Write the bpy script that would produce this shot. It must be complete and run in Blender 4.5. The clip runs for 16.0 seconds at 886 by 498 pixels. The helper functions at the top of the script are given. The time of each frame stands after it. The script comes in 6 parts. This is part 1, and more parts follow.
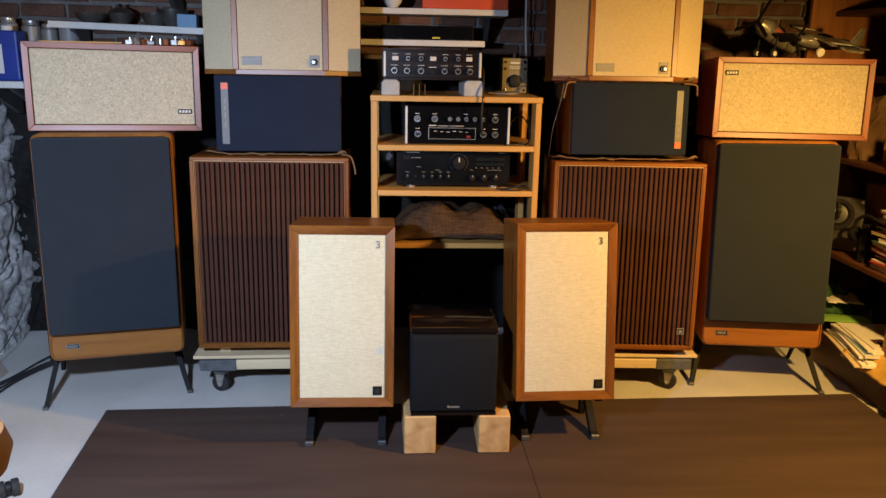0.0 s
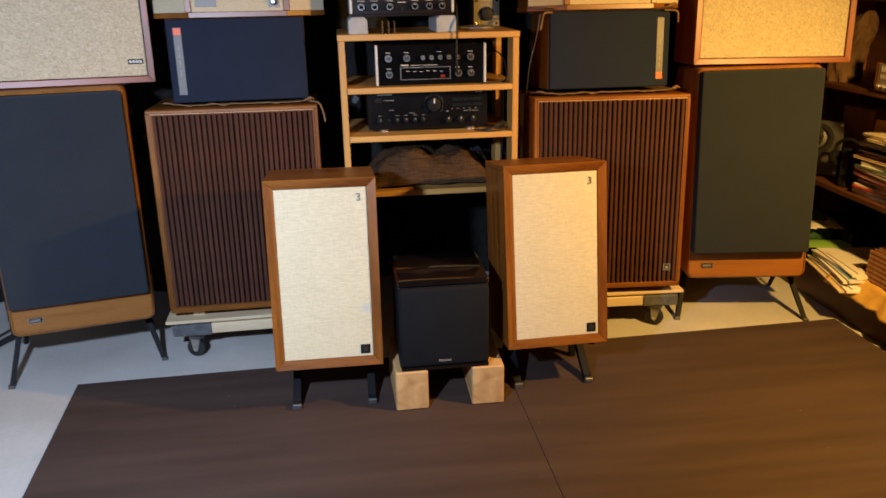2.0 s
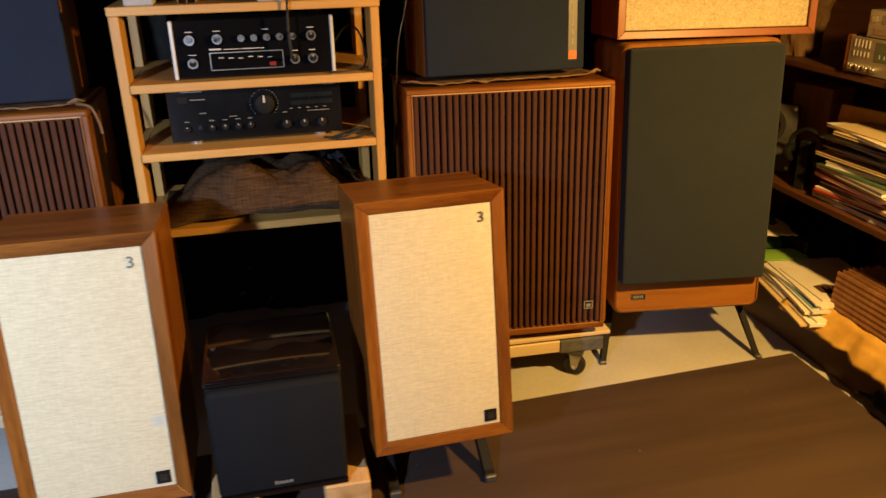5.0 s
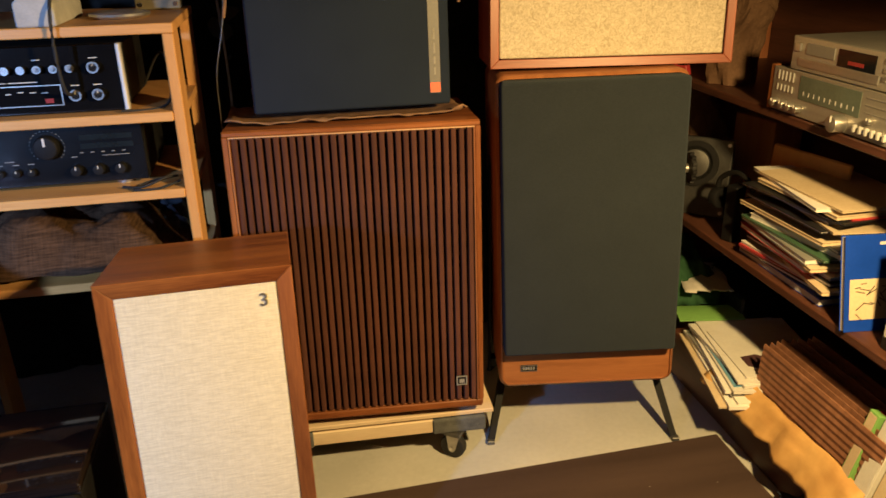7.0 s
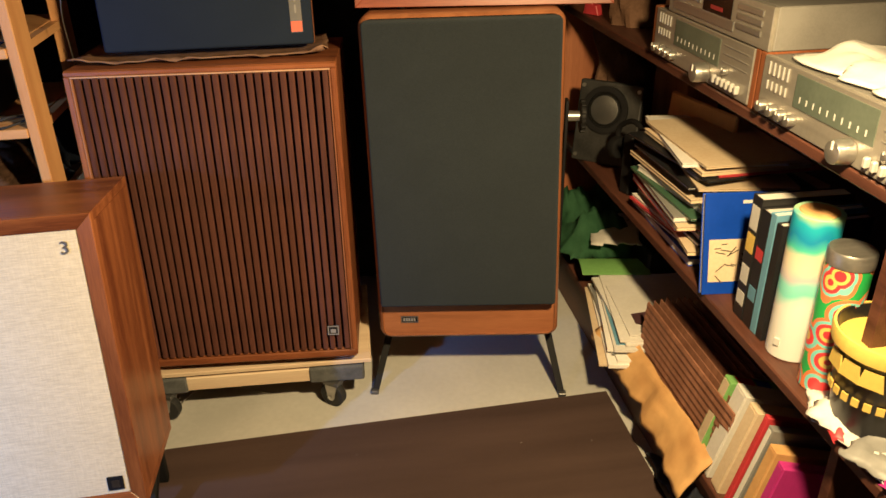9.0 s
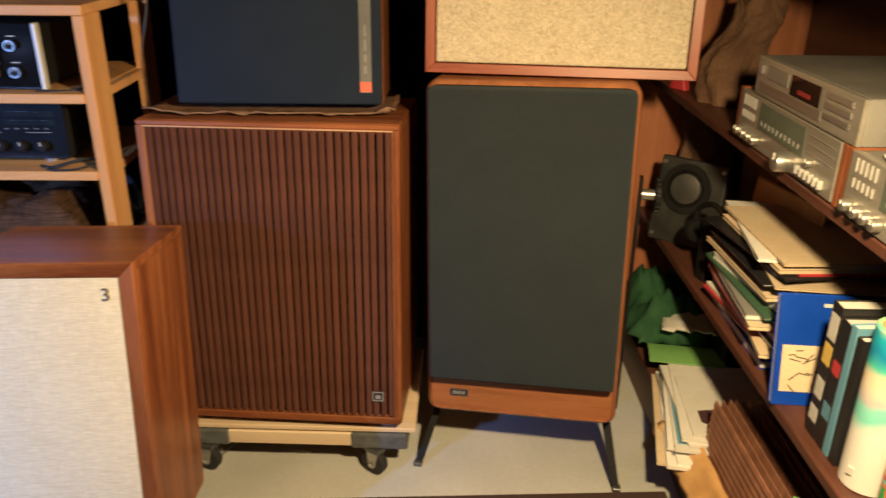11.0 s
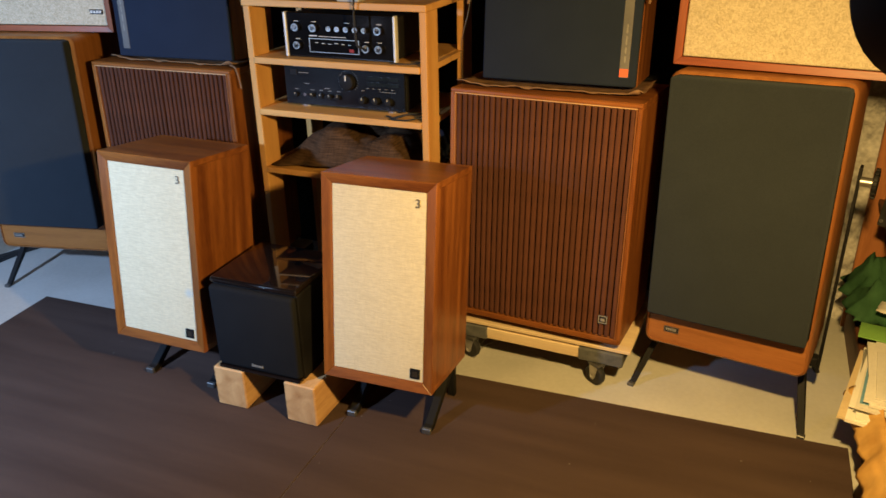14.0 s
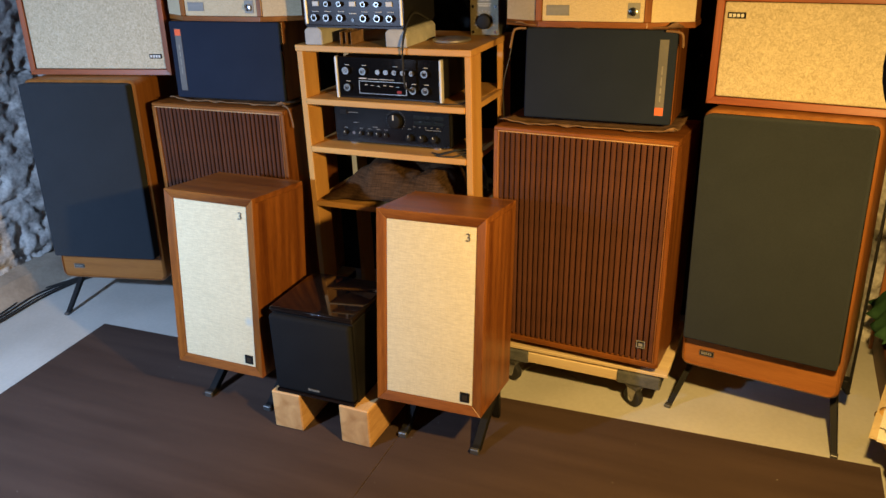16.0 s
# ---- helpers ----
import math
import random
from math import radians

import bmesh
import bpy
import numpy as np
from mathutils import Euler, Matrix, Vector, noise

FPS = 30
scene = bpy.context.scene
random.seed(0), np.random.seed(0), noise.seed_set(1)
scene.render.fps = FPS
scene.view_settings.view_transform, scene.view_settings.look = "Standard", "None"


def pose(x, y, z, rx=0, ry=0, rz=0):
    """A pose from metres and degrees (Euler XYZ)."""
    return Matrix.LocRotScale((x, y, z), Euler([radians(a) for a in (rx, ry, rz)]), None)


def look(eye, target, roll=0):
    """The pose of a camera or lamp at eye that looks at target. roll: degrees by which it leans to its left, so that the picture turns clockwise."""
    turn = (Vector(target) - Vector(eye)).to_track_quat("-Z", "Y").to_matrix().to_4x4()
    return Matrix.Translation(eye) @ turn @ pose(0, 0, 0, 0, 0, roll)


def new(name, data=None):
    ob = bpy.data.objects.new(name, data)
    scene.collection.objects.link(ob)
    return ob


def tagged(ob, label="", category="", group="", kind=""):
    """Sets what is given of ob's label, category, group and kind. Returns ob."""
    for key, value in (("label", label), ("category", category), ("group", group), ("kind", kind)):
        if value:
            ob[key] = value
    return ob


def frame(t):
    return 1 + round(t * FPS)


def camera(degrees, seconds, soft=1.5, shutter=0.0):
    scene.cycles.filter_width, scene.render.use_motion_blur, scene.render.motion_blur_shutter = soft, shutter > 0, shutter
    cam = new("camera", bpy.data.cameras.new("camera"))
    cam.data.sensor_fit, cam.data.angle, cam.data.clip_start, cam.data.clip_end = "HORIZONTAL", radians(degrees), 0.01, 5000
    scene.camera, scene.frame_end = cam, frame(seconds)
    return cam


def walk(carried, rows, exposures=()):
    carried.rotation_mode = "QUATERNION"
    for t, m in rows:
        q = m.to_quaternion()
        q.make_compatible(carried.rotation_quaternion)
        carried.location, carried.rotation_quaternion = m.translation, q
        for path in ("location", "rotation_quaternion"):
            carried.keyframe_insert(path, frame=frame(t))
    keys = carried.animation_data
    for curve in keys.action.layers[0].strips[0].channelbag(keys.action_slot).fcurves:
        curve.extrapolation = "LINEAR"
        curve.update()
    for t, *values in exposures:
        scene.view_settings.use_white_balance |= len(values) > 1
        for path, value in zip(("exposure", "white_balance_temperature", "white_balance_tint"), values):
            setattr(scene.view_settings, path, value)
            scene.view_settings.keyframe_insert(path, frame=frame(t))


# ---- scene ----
cam = camera(59.57, 16.0, shutter=0.5)
PATH = [
    (0, (-0.2373, -0.0673, 1.3884), (-0.1155, 1.8683, 0.8999), 1.09),
    (0.5, (-0.2359, -0.0665, 1.3892), (-0.1049, 1.8632, 0.8801), 0.97),
    (1, (-0.2437, -0.0559, 1.3927), (-0.0886, 1.8623, 0.8484), 0.52),
    (1.5, (-0.3042, 0.0029, 1.4060), (-0.1154, 1.9042, 0.8150), -0.13),
    (2, (-0.3245, 0.0751, 1.3960), (-0.0933, 1.9536, 0.7494), -1.01),
    (2.5, (-0.3027, 0.2349, 1.3856), (-0.0202, 2.0942, 0.7050), -1.95),
    (3, (-0.2669, 0.3840, 1.3859), (0.0031, 2.2408, 0.6936), -1.23),
    (3.5, (-0.2510, 0.5235, 1.3763), (0.0635, 2.3666, 0.6662), -1.53),
    (4, (-0.2472, 0.6678, 1.3739), (0.1527, 2.4856, 0.6421), -2.28),
    (4.5, (-0.1797, 0.7958, 1.3782), (0.2916, 2.5897, 0.6299), -1.72),
    (5, (0.0002, 0.8923, 1.3922), (0.4254, 2.6910, 0.6280), -1.03),
    (5.2, (0.0902, 0.9190, 1.3913), (0.4833, 2.7212, 0.6185), -0.73),
    (7.3, (0.6326, 1.2016, 1.4140), (0.9712, 3.0192, 0.6513), -1.33),
    (7.5, (0.6785, 1.2054, 1.4196), (0.8857, 3.0481, 0.6701), -1.51),
    (8, (0.7873, 1.2198, 1.4268), (0.9542, 3.0272, 0.5870), -1.41),
    (8.5, (0.9381, 1.2043, 1.3972), (1.1733, 2.9704, 0.4885), -1.62),
    (8.7, (0.9664, 1.1736, 1.4017), (1.2283, 2.9308, 0.4833), -0.99),
    (10.8, (1.0867, 1.2710, 1.3978), (1.1839, 3.1100, 0.6178), 0.97),
    (11, (1.0963, 1.2598, 1.4123), (1.1224, 3.0969, 0.6221), 0.63),
    (11.5, (1.1317, 1.1580, 1.4210), (0.9165, 2.9842, 0.6344), -0.85),
    (12, (1.2011, 1.0105, 1.4540), (0.7876, 2.7898, 0.6399), -1.36),
    (12.5, (1.2791, 0.9593, 1.4801), (0.7256, 2.6943, 0.6536), -1.43),
    (13, (1.3771, 0.9225, 1.5071), (0.7140, 2.6185, 0.6801), -1.32),
    (13.5, (1.3609, 0.8542, 1.5195), (0.6470, 2.5285, 0.6906), -1.06),
    (14, (1.3025, 0.7274, 1.5369), (0.6181, 2.4118, 0.7035), -1.02),
    (14.5, (1.2679, 0.6493, 1.5798), (0.5326, 2.3143, 0.7509), -1.68),
    (15, (1.2521, 0.6073, 1.6016), (0.5142, 2.2838, 0.7985), -1.48),
    (15.5, (1.2551, 0.5904, 1.6184), (0.5311, 2.2778, 0.8258), -1.77),
    (16, (1.2590, 0.5835, 1.6310), (0.5280, 2.2706, 0.8440), -2.00),
]
EXPOSURES = [(0.0, 0.0, 6500, 16), (4.0, 0.0, 6900, 16), (5.2, 0.0, 6900, 16), (7.4, 0.11, 4550, 15), (8.5, 0.08, 4350, 20), (11.0, 0.03, 4300, 20), (12.0, 0.02, 4600, 14), (13.0, 0.0, 5150, 11), (14.5, -0.02, 5600, 10), (16.0, 0.0, 5800, 10)]
walk(cam, [(t, look(eye, target, roll)) for t, eye, target, roll in PATH], EXPOSURES)

# ---- light ----
world = bpy.data.worlds.new("world")
scene.world = world
world.use_nodes = True
world.node_tree.nodes["Background"].inputs[0].default_value = (0.5, 0.6, 0.8, 1)
world.node_tree.nodes["Background"].inputs[1].default_value = 0.004


def lamp(name, kind, m, energy, colour, **more):
    data = bpy.data.lights.new(name, kind)
    data.energy, data.color = energy, colour
    if kind == "POINT":
        data.shadow_soft_size = more.get("radius", 0.04)
    if kind == "SPOT":
        data.shadow_soft_size, data.spot_size, data.spot_blend = more["radius"], radians(more["cone"]), 1.0
    ob = new(name, data)
    ob.matrix_world = m
    return ob


WARM_LAMP = (1.469, 1.767, 1.460)
COOL_LAMP = (-1.0, 0.73, 1.46)
lamp("warm_bulb_light", "SPOT", look(WARM_LAMP, (0.72, 2.62, 0.04)), 202, (1.0, 0.575, 0.14), radius=0.04, cone=172)
lamp("cool_bulb_light", "SPOT", look(COOL_LAMP, (-1.15, 2.8, 0.25)), 272, (0.56, 0.73, 1.0), radius=0.045, cone=107)


# ---- materials ----
def nodes_of(name):
    m = bpy.data.materials.new(name)
    m.use_nodes = True
    return m, m.node_tree.nodes, m.node_tree.links, m.node_tree.nodes["Principled BSDF"]


def surf(name, a, b, scale=(8, 8, 8), detail=4.0, rough=0.6, rough_var=0.1, metal=0.0, bump=0.1, fine=120.0, fine_mix=0.25,
         dist=0.0, lo=0.35, hi=0.65, spec=0.5, coat=0.0, vary=0.0, fine_scale=(1, 1, 1), fuzz=0.0):
    """Two colours mixed by a broad noise and a fine noise, with bump from both."""
    m, n, l, p = nodes_of(name)
    co = n.new("ShaderNodeTexCoord")
    mp = n.new("ShaderNodeMapping")
    mp.inputs["Scale"].default_value = scale
    l.new(co.outputs["Object"], mp.inputs[0])
    big = n.new("ShaderNodeTexNoise")
    big.inputs["Scale"].default_value, big.inputs["Detail"].default_value, big.inputs["Distortion"].default_value = 1.0, detail, dist
    l.new(mp.outputs[0], big.inputs["Vector"])
    mp2 = n.new("ShaderNodeMapping")
    mp2.inputs["Scale"].default_value = fine_scale
    l.new(co.outputs["Object"], mp2.inputs[0])
    small = n.new("ShaderNodeTexNoise")
    small.inputs["Scale"].default_value, small.inputs["Detail"].default_value = fine, 2.0
    l.new(mp2.outputs[0], small.inputs["Vector"])
    mix = n.new("ShaderNodeMix")
    mix.data_type = "FLOAT"
    mix.inputs[0].default_value = fine_mix
    l.new(big.outputs[0], mix.inputs[2])
    l.new(small.outputs[0], mix.inputs[3])
    ramp = n.new("ShaderNodeValToRGB")
    ramp.color_ramp.elements[0].position, ramp.color_ramp.elements[1].position = lo, hi
    ramp.color_ramp.elements[0].color, ramp.color_ramp.elements[1].color = (*a, 1), (*b, 1)
    l.new(mix.outputs[0], ramp.inputs[0])
    out = ramp.outputs[0]
    if vary:
        info, hsv, mr = n.new("ShaderNodeObjectInfo"), n.new("ShaderNodeHueSaturation"), n.new("ShaderNodeMapRange")
        mr.inputs[3].default_value, mr.inputs[4].default_value = 1 - vary, 1 + vary
        l.new(info.outputs["Random"], mr.inputs[0])
        l.new(mr.outputs[0], hsv.inputs["Value"])
        l.new(out, hsv.inputs["Color"])
        out = hsv.outputs[0]
    l.new(out, p.inputs["Base Color"])
    rr = n.new("ShaderNodeMapRange")
    rr.inputs[3].default_value, rr.inputs[4].default_value = rough - rough_var, rough + rough_var
    l.new(big.outputs[0], rr.inputs[0])
    l.new(rr.outputs[0], p.inputs["Roughness"])
    p.inputs["Metallic"].default_value = metal
    p.inputs["Specular IOR Level"].default_value = spec
    p.inputs["Coat Weight"].default_value = coat
    p.inputs["Diffuse Roughness"].default_value = fuzz
    if bump:
        bu = n.new("ShaderNodeBump")
        bu.inputs["Strength"].default_value, bu.inputs["Distance"].default_value = bump, 0.004
        l.new(mix.outputs[0], bu.inputs["Height"])
        l.new(bu.outputs[0], p.inputs["Normal"])
    return m


def weave(name, a, b, thread=900.0, rough=0.9, stretch=6.0, lump=10.0, bump=0.3, stain=None, fuzz=0.0):
    """Cloth: horizontal and vertical threads of uneven thickness, over a faint cloudiness."""
    m, n, l, p = nodes_of(name)
    co = n.new("ShaderNodeTexCoord")
    parts = []
    for sx, sz in ((1.0, stretch), (stretch, 1.0)):
        mp = n.new("ShaderNodeMapping")
        mp.inputs["Scale"].default_value = (sx, 1.0, sz)
        l.new(co.outputs["Object"], mp.inputs[0])
        no = n.new("ShaderNodeTexNoise")
        no.inputs["Scale"].default_value, no.inputs["Detail"].default_value = thread / stretch, 3.0
        l.new(mp.outputs[0], no.inputs["Vector"])
        parts.append(no)
    cloud = n.new("ShaderNodeTexNoise")
    cloud.inputs["Scale"].default_value, cloud.inputs["Detail"].default_value = lump, 3.0
    l.new(co.outputs["Object"], cloud.inputs["Vector"])
    m1, m2 = n.new("ShaderNodeMix"), n.new("ShaderNodeMix")
    m1.inputs[0].default_value, m2.inputs[0].default_value = 0.35, 0.12
    l.new(parts[0].outputs[0], m1.inputs[2])
    l.new(parts[1].outputs[0], m1.inputs[3])
    l.new(m1.outputs[0], m2.inputs[2])
    l.new(cloud.outputs[0], m2.inputs[3])
    ramp = n.new("ShaderNodeValToRGB")
    ramp.color_ramp.elements[0].position, ramp.color_ramp.elements[1].position = 0.36, 0.62
    ramp.color_ramp.elements[0].color, ramp.color_ramp.elements[1].color = (*a, 1), (*b, 1)
    l.new(m2.outputs[0], ramp.inputs[0])
    out = ramp.outputs[0]
    if stain:
        (cx, cz, r), colour = stain
        dm = n.new("ShaderNodeVectorMath")
        dm.operation = "DISTANCE"
        dm.inputs[1].default_value = (cx, 0, cz)
        l.new(co.outputs["Object"], dm.inputs[0])
        mr = n.new("ShaderNodeMapRange")
        mr.inputs[1].default_value, mr.inputs[2].default_value, mr.inputs[3].default_value, mr.inputs[4].default_value = r * 0.4, r, 0.7, 0.0
        l.new(dm.outputs["Value"], mr.inputs[0])
        mx = n.new("ShaderNodeMix")
        mx.data_type = "RGBA"
        l.new(mr.outputs[0], mx.inputs[0])
        l.new(out, mx.inputs[6])
        mx.inputs[7].default_value = (*colour, 1)
        out = mx.outputs[2]
    l.new(out, p.inputs["Base Color"])
    p.inputs["Roughness"].default_value = rough
    p.inputs["Specular IOR Level"].default_value = 0.12
    p.inputs["Diffuse Roughness"].default_value = fuzz
    bu = n.new("ShaderNodeBump")
    bu.inputs["Strength"].default_value, bu.inputs["Distance"].default_value = bump, 0.002
    l.new(m1.outputs[0], bu.inputs["Height"])
    l.new(bu.outputs[0], p.inputs["Normal"])
    return m


def wood(name, a, b, along="z", rough=0.45, tight=1.0, coat=0.0, vary=0.0, bump=0.12):
    k = {"x": (1.6, 26, 26), "y": (26, 1.6, 26), "z": (26, 26, 1.6)}[along]
    f = {"x": (0.06, 1, 1), "y": (1, 0.06, 1), "z": (1, 1, 0.06)}[along]
    return surf(name, a, b, scale=tuple(v * tight for v in k), detail=5, rough=rough, rough_var=0.08, bump=bump, fine=420, fine_mix=0.3,
                dist=0.6, lo=0.33, hi=0.68, coat=coat, vary=vary, fine_scale=f)


WAL = (0.110, 0.031, 0.0045), (0.335, 0.120, 0.0155)
walnut_x, walnut_y, walnut_z = (wood("walnut_" + k, *WAL, along=k, rough=0.38) for k in "xyz")
TEAK = (0.225, 0.082, 0.014), (0.39, 0.158, 0.033)
teak_x, teak_z = wood("teak_x", *TEAK, along="x", rough=0.42), wood("teak_z", *TEAK, along="z", rough=0.42)
MAH = (0.17, 0.042, 0.011), (0.35, 0.095, 0.024)
mahogany_x, mahogany_z = wood("mahogany_x", *MAH, along="x", rough=0.4), wood("mahogany_z", *MAH, along="z", rough=0.4)
PINE = (0.50, 0.245, 0.055), (0.69, 0.395, 0.110)
pine_x, pine_y, pine_z = (wood("pine_" + k, *PINE, along=k, rough=0.5, tight=0.7) for k in "xyz")
plywood = wood("plywood", (0.60, 0.45, 0.26), (0.78, 0.64, 0.41), along="x", rough=0.6)
block_wood = wood("block_wood", (0.40, 0.20, 0.065), (0.74, 0.48, 0.21), along="y", rough=0.7, tight=0.55, bump=0.3)
shelf_wood = wood("shelf_wood", (0.050, 0.018, 0.008), (0.13, 0.05, 0.022), along="y", rough=0.5)
shelf_end_wood = wood("shelf_end_wood", (0.33, 0.12, 0.028), (0.52, 0.21, 0.055), along="z", rough=0.5)
linen = weave("linen_grille_cloth", (0.57, 0.508, 0.335), (0.725, 0.655, 0.447), thread=520, stretch=12, bump=0.2)
linen_stained = weave("linen_stained_cloth", (0.57, 0.508, 0.335), (0.725, 0.655, 0.447), thread=520, stretch=12, bump=0.2, stain=((0.13, 0.20, 0.022), (0.42, 0.5, 0.52)))
burlap = weave("tan_grille_cloth", (0.50, 0.405, 0.25), (0.66, 0.555, 0.37), thread=700, stretch=5)
gold_cloth = surf("mottled_gold_cloth", (0.39, 0.325, 0.205), (0.64, 0.56, 0.40), scale=(78, 78, 78), detail=3, rough=0.85, bump=0.35, fine=260, fine_mix=0.35, dist=1.5)
navy_cloth = weave("navy_foam_cloth", (0.010, 0.0145, 0.028), (0.022, 0.031, 0.054), thread=1500, stretch=2, bump=0.2)
green_cloth = weave("dark_green_grille_cloth", (0.020, 0.0245, 0.031), (0.035, 0.043, 0.053), thread=1500, stretch=2, bump=0.2, fuzz=1.0)
slat_cloth = surf("brown_flocked_slat", (0.056, 0.0205, 0.0115), (0.112, 0.042, 0.0225), scale=(60, 60, 14), detail=4, rough=0.8, bump=0.25, fine=700, fine_mix=0.5, spec=0.25, vary=0.12, fuzz=1.0)
slat_dark = surf("grille_backing", (0.012, 0.004, 0.0035), (0.020, 0.007, 0.006), rough=0.95, spec=0.1)
black_matte = surf("black_matte", (0.005, 0.005, 0.006), (0.010, 0.010, 0.011), rough=0.6, spec=0.3, bump=0.1, fine=300)
black_cloth = weave("black_cloth", (0.006, 0.006, 0.007), (0.016, 0.017, 0.019), thread=1500, stretch=2)
black_gloss = surf("black_gloss", (0.006, 0.004, 0.004), (0.010, 0.007, 0.006), rough=0.07, rough_var=0.03, bump=0.0, coat=0.5)
black_metal = surf("black_metal", (0.006, 0.006, 0.007), (0.012, 0.012, 0.013), rough=0.65, spec=0.2, bump=0.08, fine=300)
grey_metal = surf("grey_metal", (0.10, 0.10, 0.10), (0.16, 0.16, 0.155), rough=0.45, metal=0.6, bump=0.06, fine=300)
silver = surf("brushed_silver", (0.42, 0.41, 0.38), (0.55, 0.53, 0.49), scale=(2, 60, 60), rough=0.35, metal=0.85, bump=0.04)
chrome = surf("chrome", (0.72, 0.72, 0.72), (0.82, 0.82, 0.82), rough=0.16, rough_var=0.05, metal=1.0, bump=0.0)
rubber = surf("black_rubber", (0.012, 0.012, 0.012), (0.024, 0.024, 0.024), rough=0.75)
white_plastic = surf("white_plastic", (0.62, 0.61, 0.57), (0.74, 0.73, 0.69), rough=0.4, bump=0.02)
white_paint = surf("white_painted_board", (0.60, 0.58, 0.53), (0.78, 0.76, 0.70), scale=(4, 14, 14), rough=0.55, bump=0.1)
plate_metal = surf("dull_plate", (0.22, 0.22, 0.21), (0.30, 0.295, 0.28), scale=(3, 40, 40), rough=0.6, metal=0.3, bump=0.03, spec=0.3)
dim_print = surf("dim_print", (0.20, 0.19, 0.17), (0.27, 0.26, 0.23), rough=0.6, bump=0)
ink = surf("dark_ink", (0.03, 0.025, 0.02), (0.05, 0.045, 0.035), rough=0.6, bump=0)
pale_ink = surf("pale_print", (0.55, 0.54, 0.50), (0.66, 0.65, 0.6), rough=0.6, bump=0)
orange_badge = surf("orange_badge", (0.75, 0.10, 0.02), (0.85, 0.14, 0.03), rough=0.5, bump=0)
strip_grey = surf("grey_label_strip", (0.10, 0.098, 0.095), (0.145, 0.14, 0.13), rough=0.5, bump=0.02)
concrete = surf("painted_concrete", (0.46, 0.46, 0.43), (0.60, 0.595, 0.56), scale=(2.2, 2.2, 2.2), detail=8, rough=0.6, rough_var=0.12, bump=0.15, fine=60, fine_mix=0.2)
rug_pile = surf("dark_brown_carpet", (0.050, 0.032, 0.026), (0.084, 0.055, 0.044), scale=(1.2, 12, 8), detail=5, rough=0.92, rough_var=0.05, bump=0.4, fine=900, fine_mix=0.45, spec=0.15)
stone = surf("rough_foundation_stone", (0.17, 0.165, 0.16), (0.74, 0.73, 0.70), scale=(7, 7, 7), detail=12, rough=0.9, bump=1.0, fine=60, fine_mix=0.35, dist=0.7, lo=0.32, hi=0.66, spec=0.2)
dark_emblem = surf("dark_bronze_emblem", (0.03, 0.024, 0.016), (0.06, 0.05, 0.035), rough=0.4, metal=0.4, bump=0.0)
numeral_metal = surf("dull_bronze_numeral", (0.21, 0.185, 0.14), (0.29, 0.26, 0.20), rough=0.4, metal=0.6, bump=0.0)
# Near-black base colour stands in for the deep shade behind the speakers.
dark_stone = surf("shaded_stone", (0.010, 0.010, 0.010), (0.030, 0.029, 0.027), scale=(5, 5, 5), detail=9, rough=0.95, bump=0.6, fine=40, fine_mix=0.3, spec=0.1)
footing_m = surf("tan_concrete_footing", (0.28, 0.24, 0.19), (0.45, 0.39, 0.31), scale=(6, 6, 6), detail=8, rough=0.9, bump=0.6, fine=60)
mortar = surf("grey_mortar", (0.11, 0.105, 0.10), (0.21, 0.20, 0.185), scale=(9, 9, 9), detail=6, rough=0.9, bump=0.5, fine=90)
brick_m = surf("old_brick", (0.075, 0.035, 0.024), (0.19, 0.095, 0.06), scale=(14, 14, 14), detail=6, rough=0.9, bump=0.5, fine=120, vary=0.3)
# For walls out of view: dark so that little light bounces back.
dark_plaster = surf("low_bounce_wall", (0.02, 0.018, 0.016), (0.045, 0.04, 0.035), scale=(2, 2, 2), detail=6, rough=0.9, bump=0.3)
# Dark tone chosen to cut bounced light from the unseen ceiling.
joist_wood = wood("low_bounce_ceiling_wood", (0.03, 0.02, 0.013), (0.07, 0.045, 0.028), along="x", rough=0.8)
felt_brown = surf("brown_felt", (0.16, 0.09, 0.045), (0.27, 0.165, 0.09), scale=(30, 30, 30), rough=0.95, bump=0.5, fine=500, spec=0.1)


# ---- builders ----
def bm_box(bm, lo, hi, bevel=0.0, seg=1, m=None):
    r = bmesh.ops.create_cube(bm, size=1.0)
    vs = r["verts"]
    lo, hi = Vector(lo), Vector(hi)
    bmesh.ops.scale(bm, vec=hi - lo, verts=vs)
    bmesh.ops.translate(bm, vec=(lo + hi) / 2, verts=vs)
    if bevel:
        es = list({e for v in vs for e in v.link_edges})
        out = bmesh.ops.bevel(bm, geom=es, offset=bevel, segments=seg, affect="EDGES", profile=0.5)
        vs = list({v for f in out["faces"] for v in f.verts} | {v for v in vs if v.is_valid})
    if m is not None:
        bmesh.ops.transform(bm, matrix=m, verts=vs)
    return bm


def box(lo, hi, bevel=0.002, seg=1, m=None):
    return bm_box(bmesh.new(), lo, hi, bevel, seg, m)


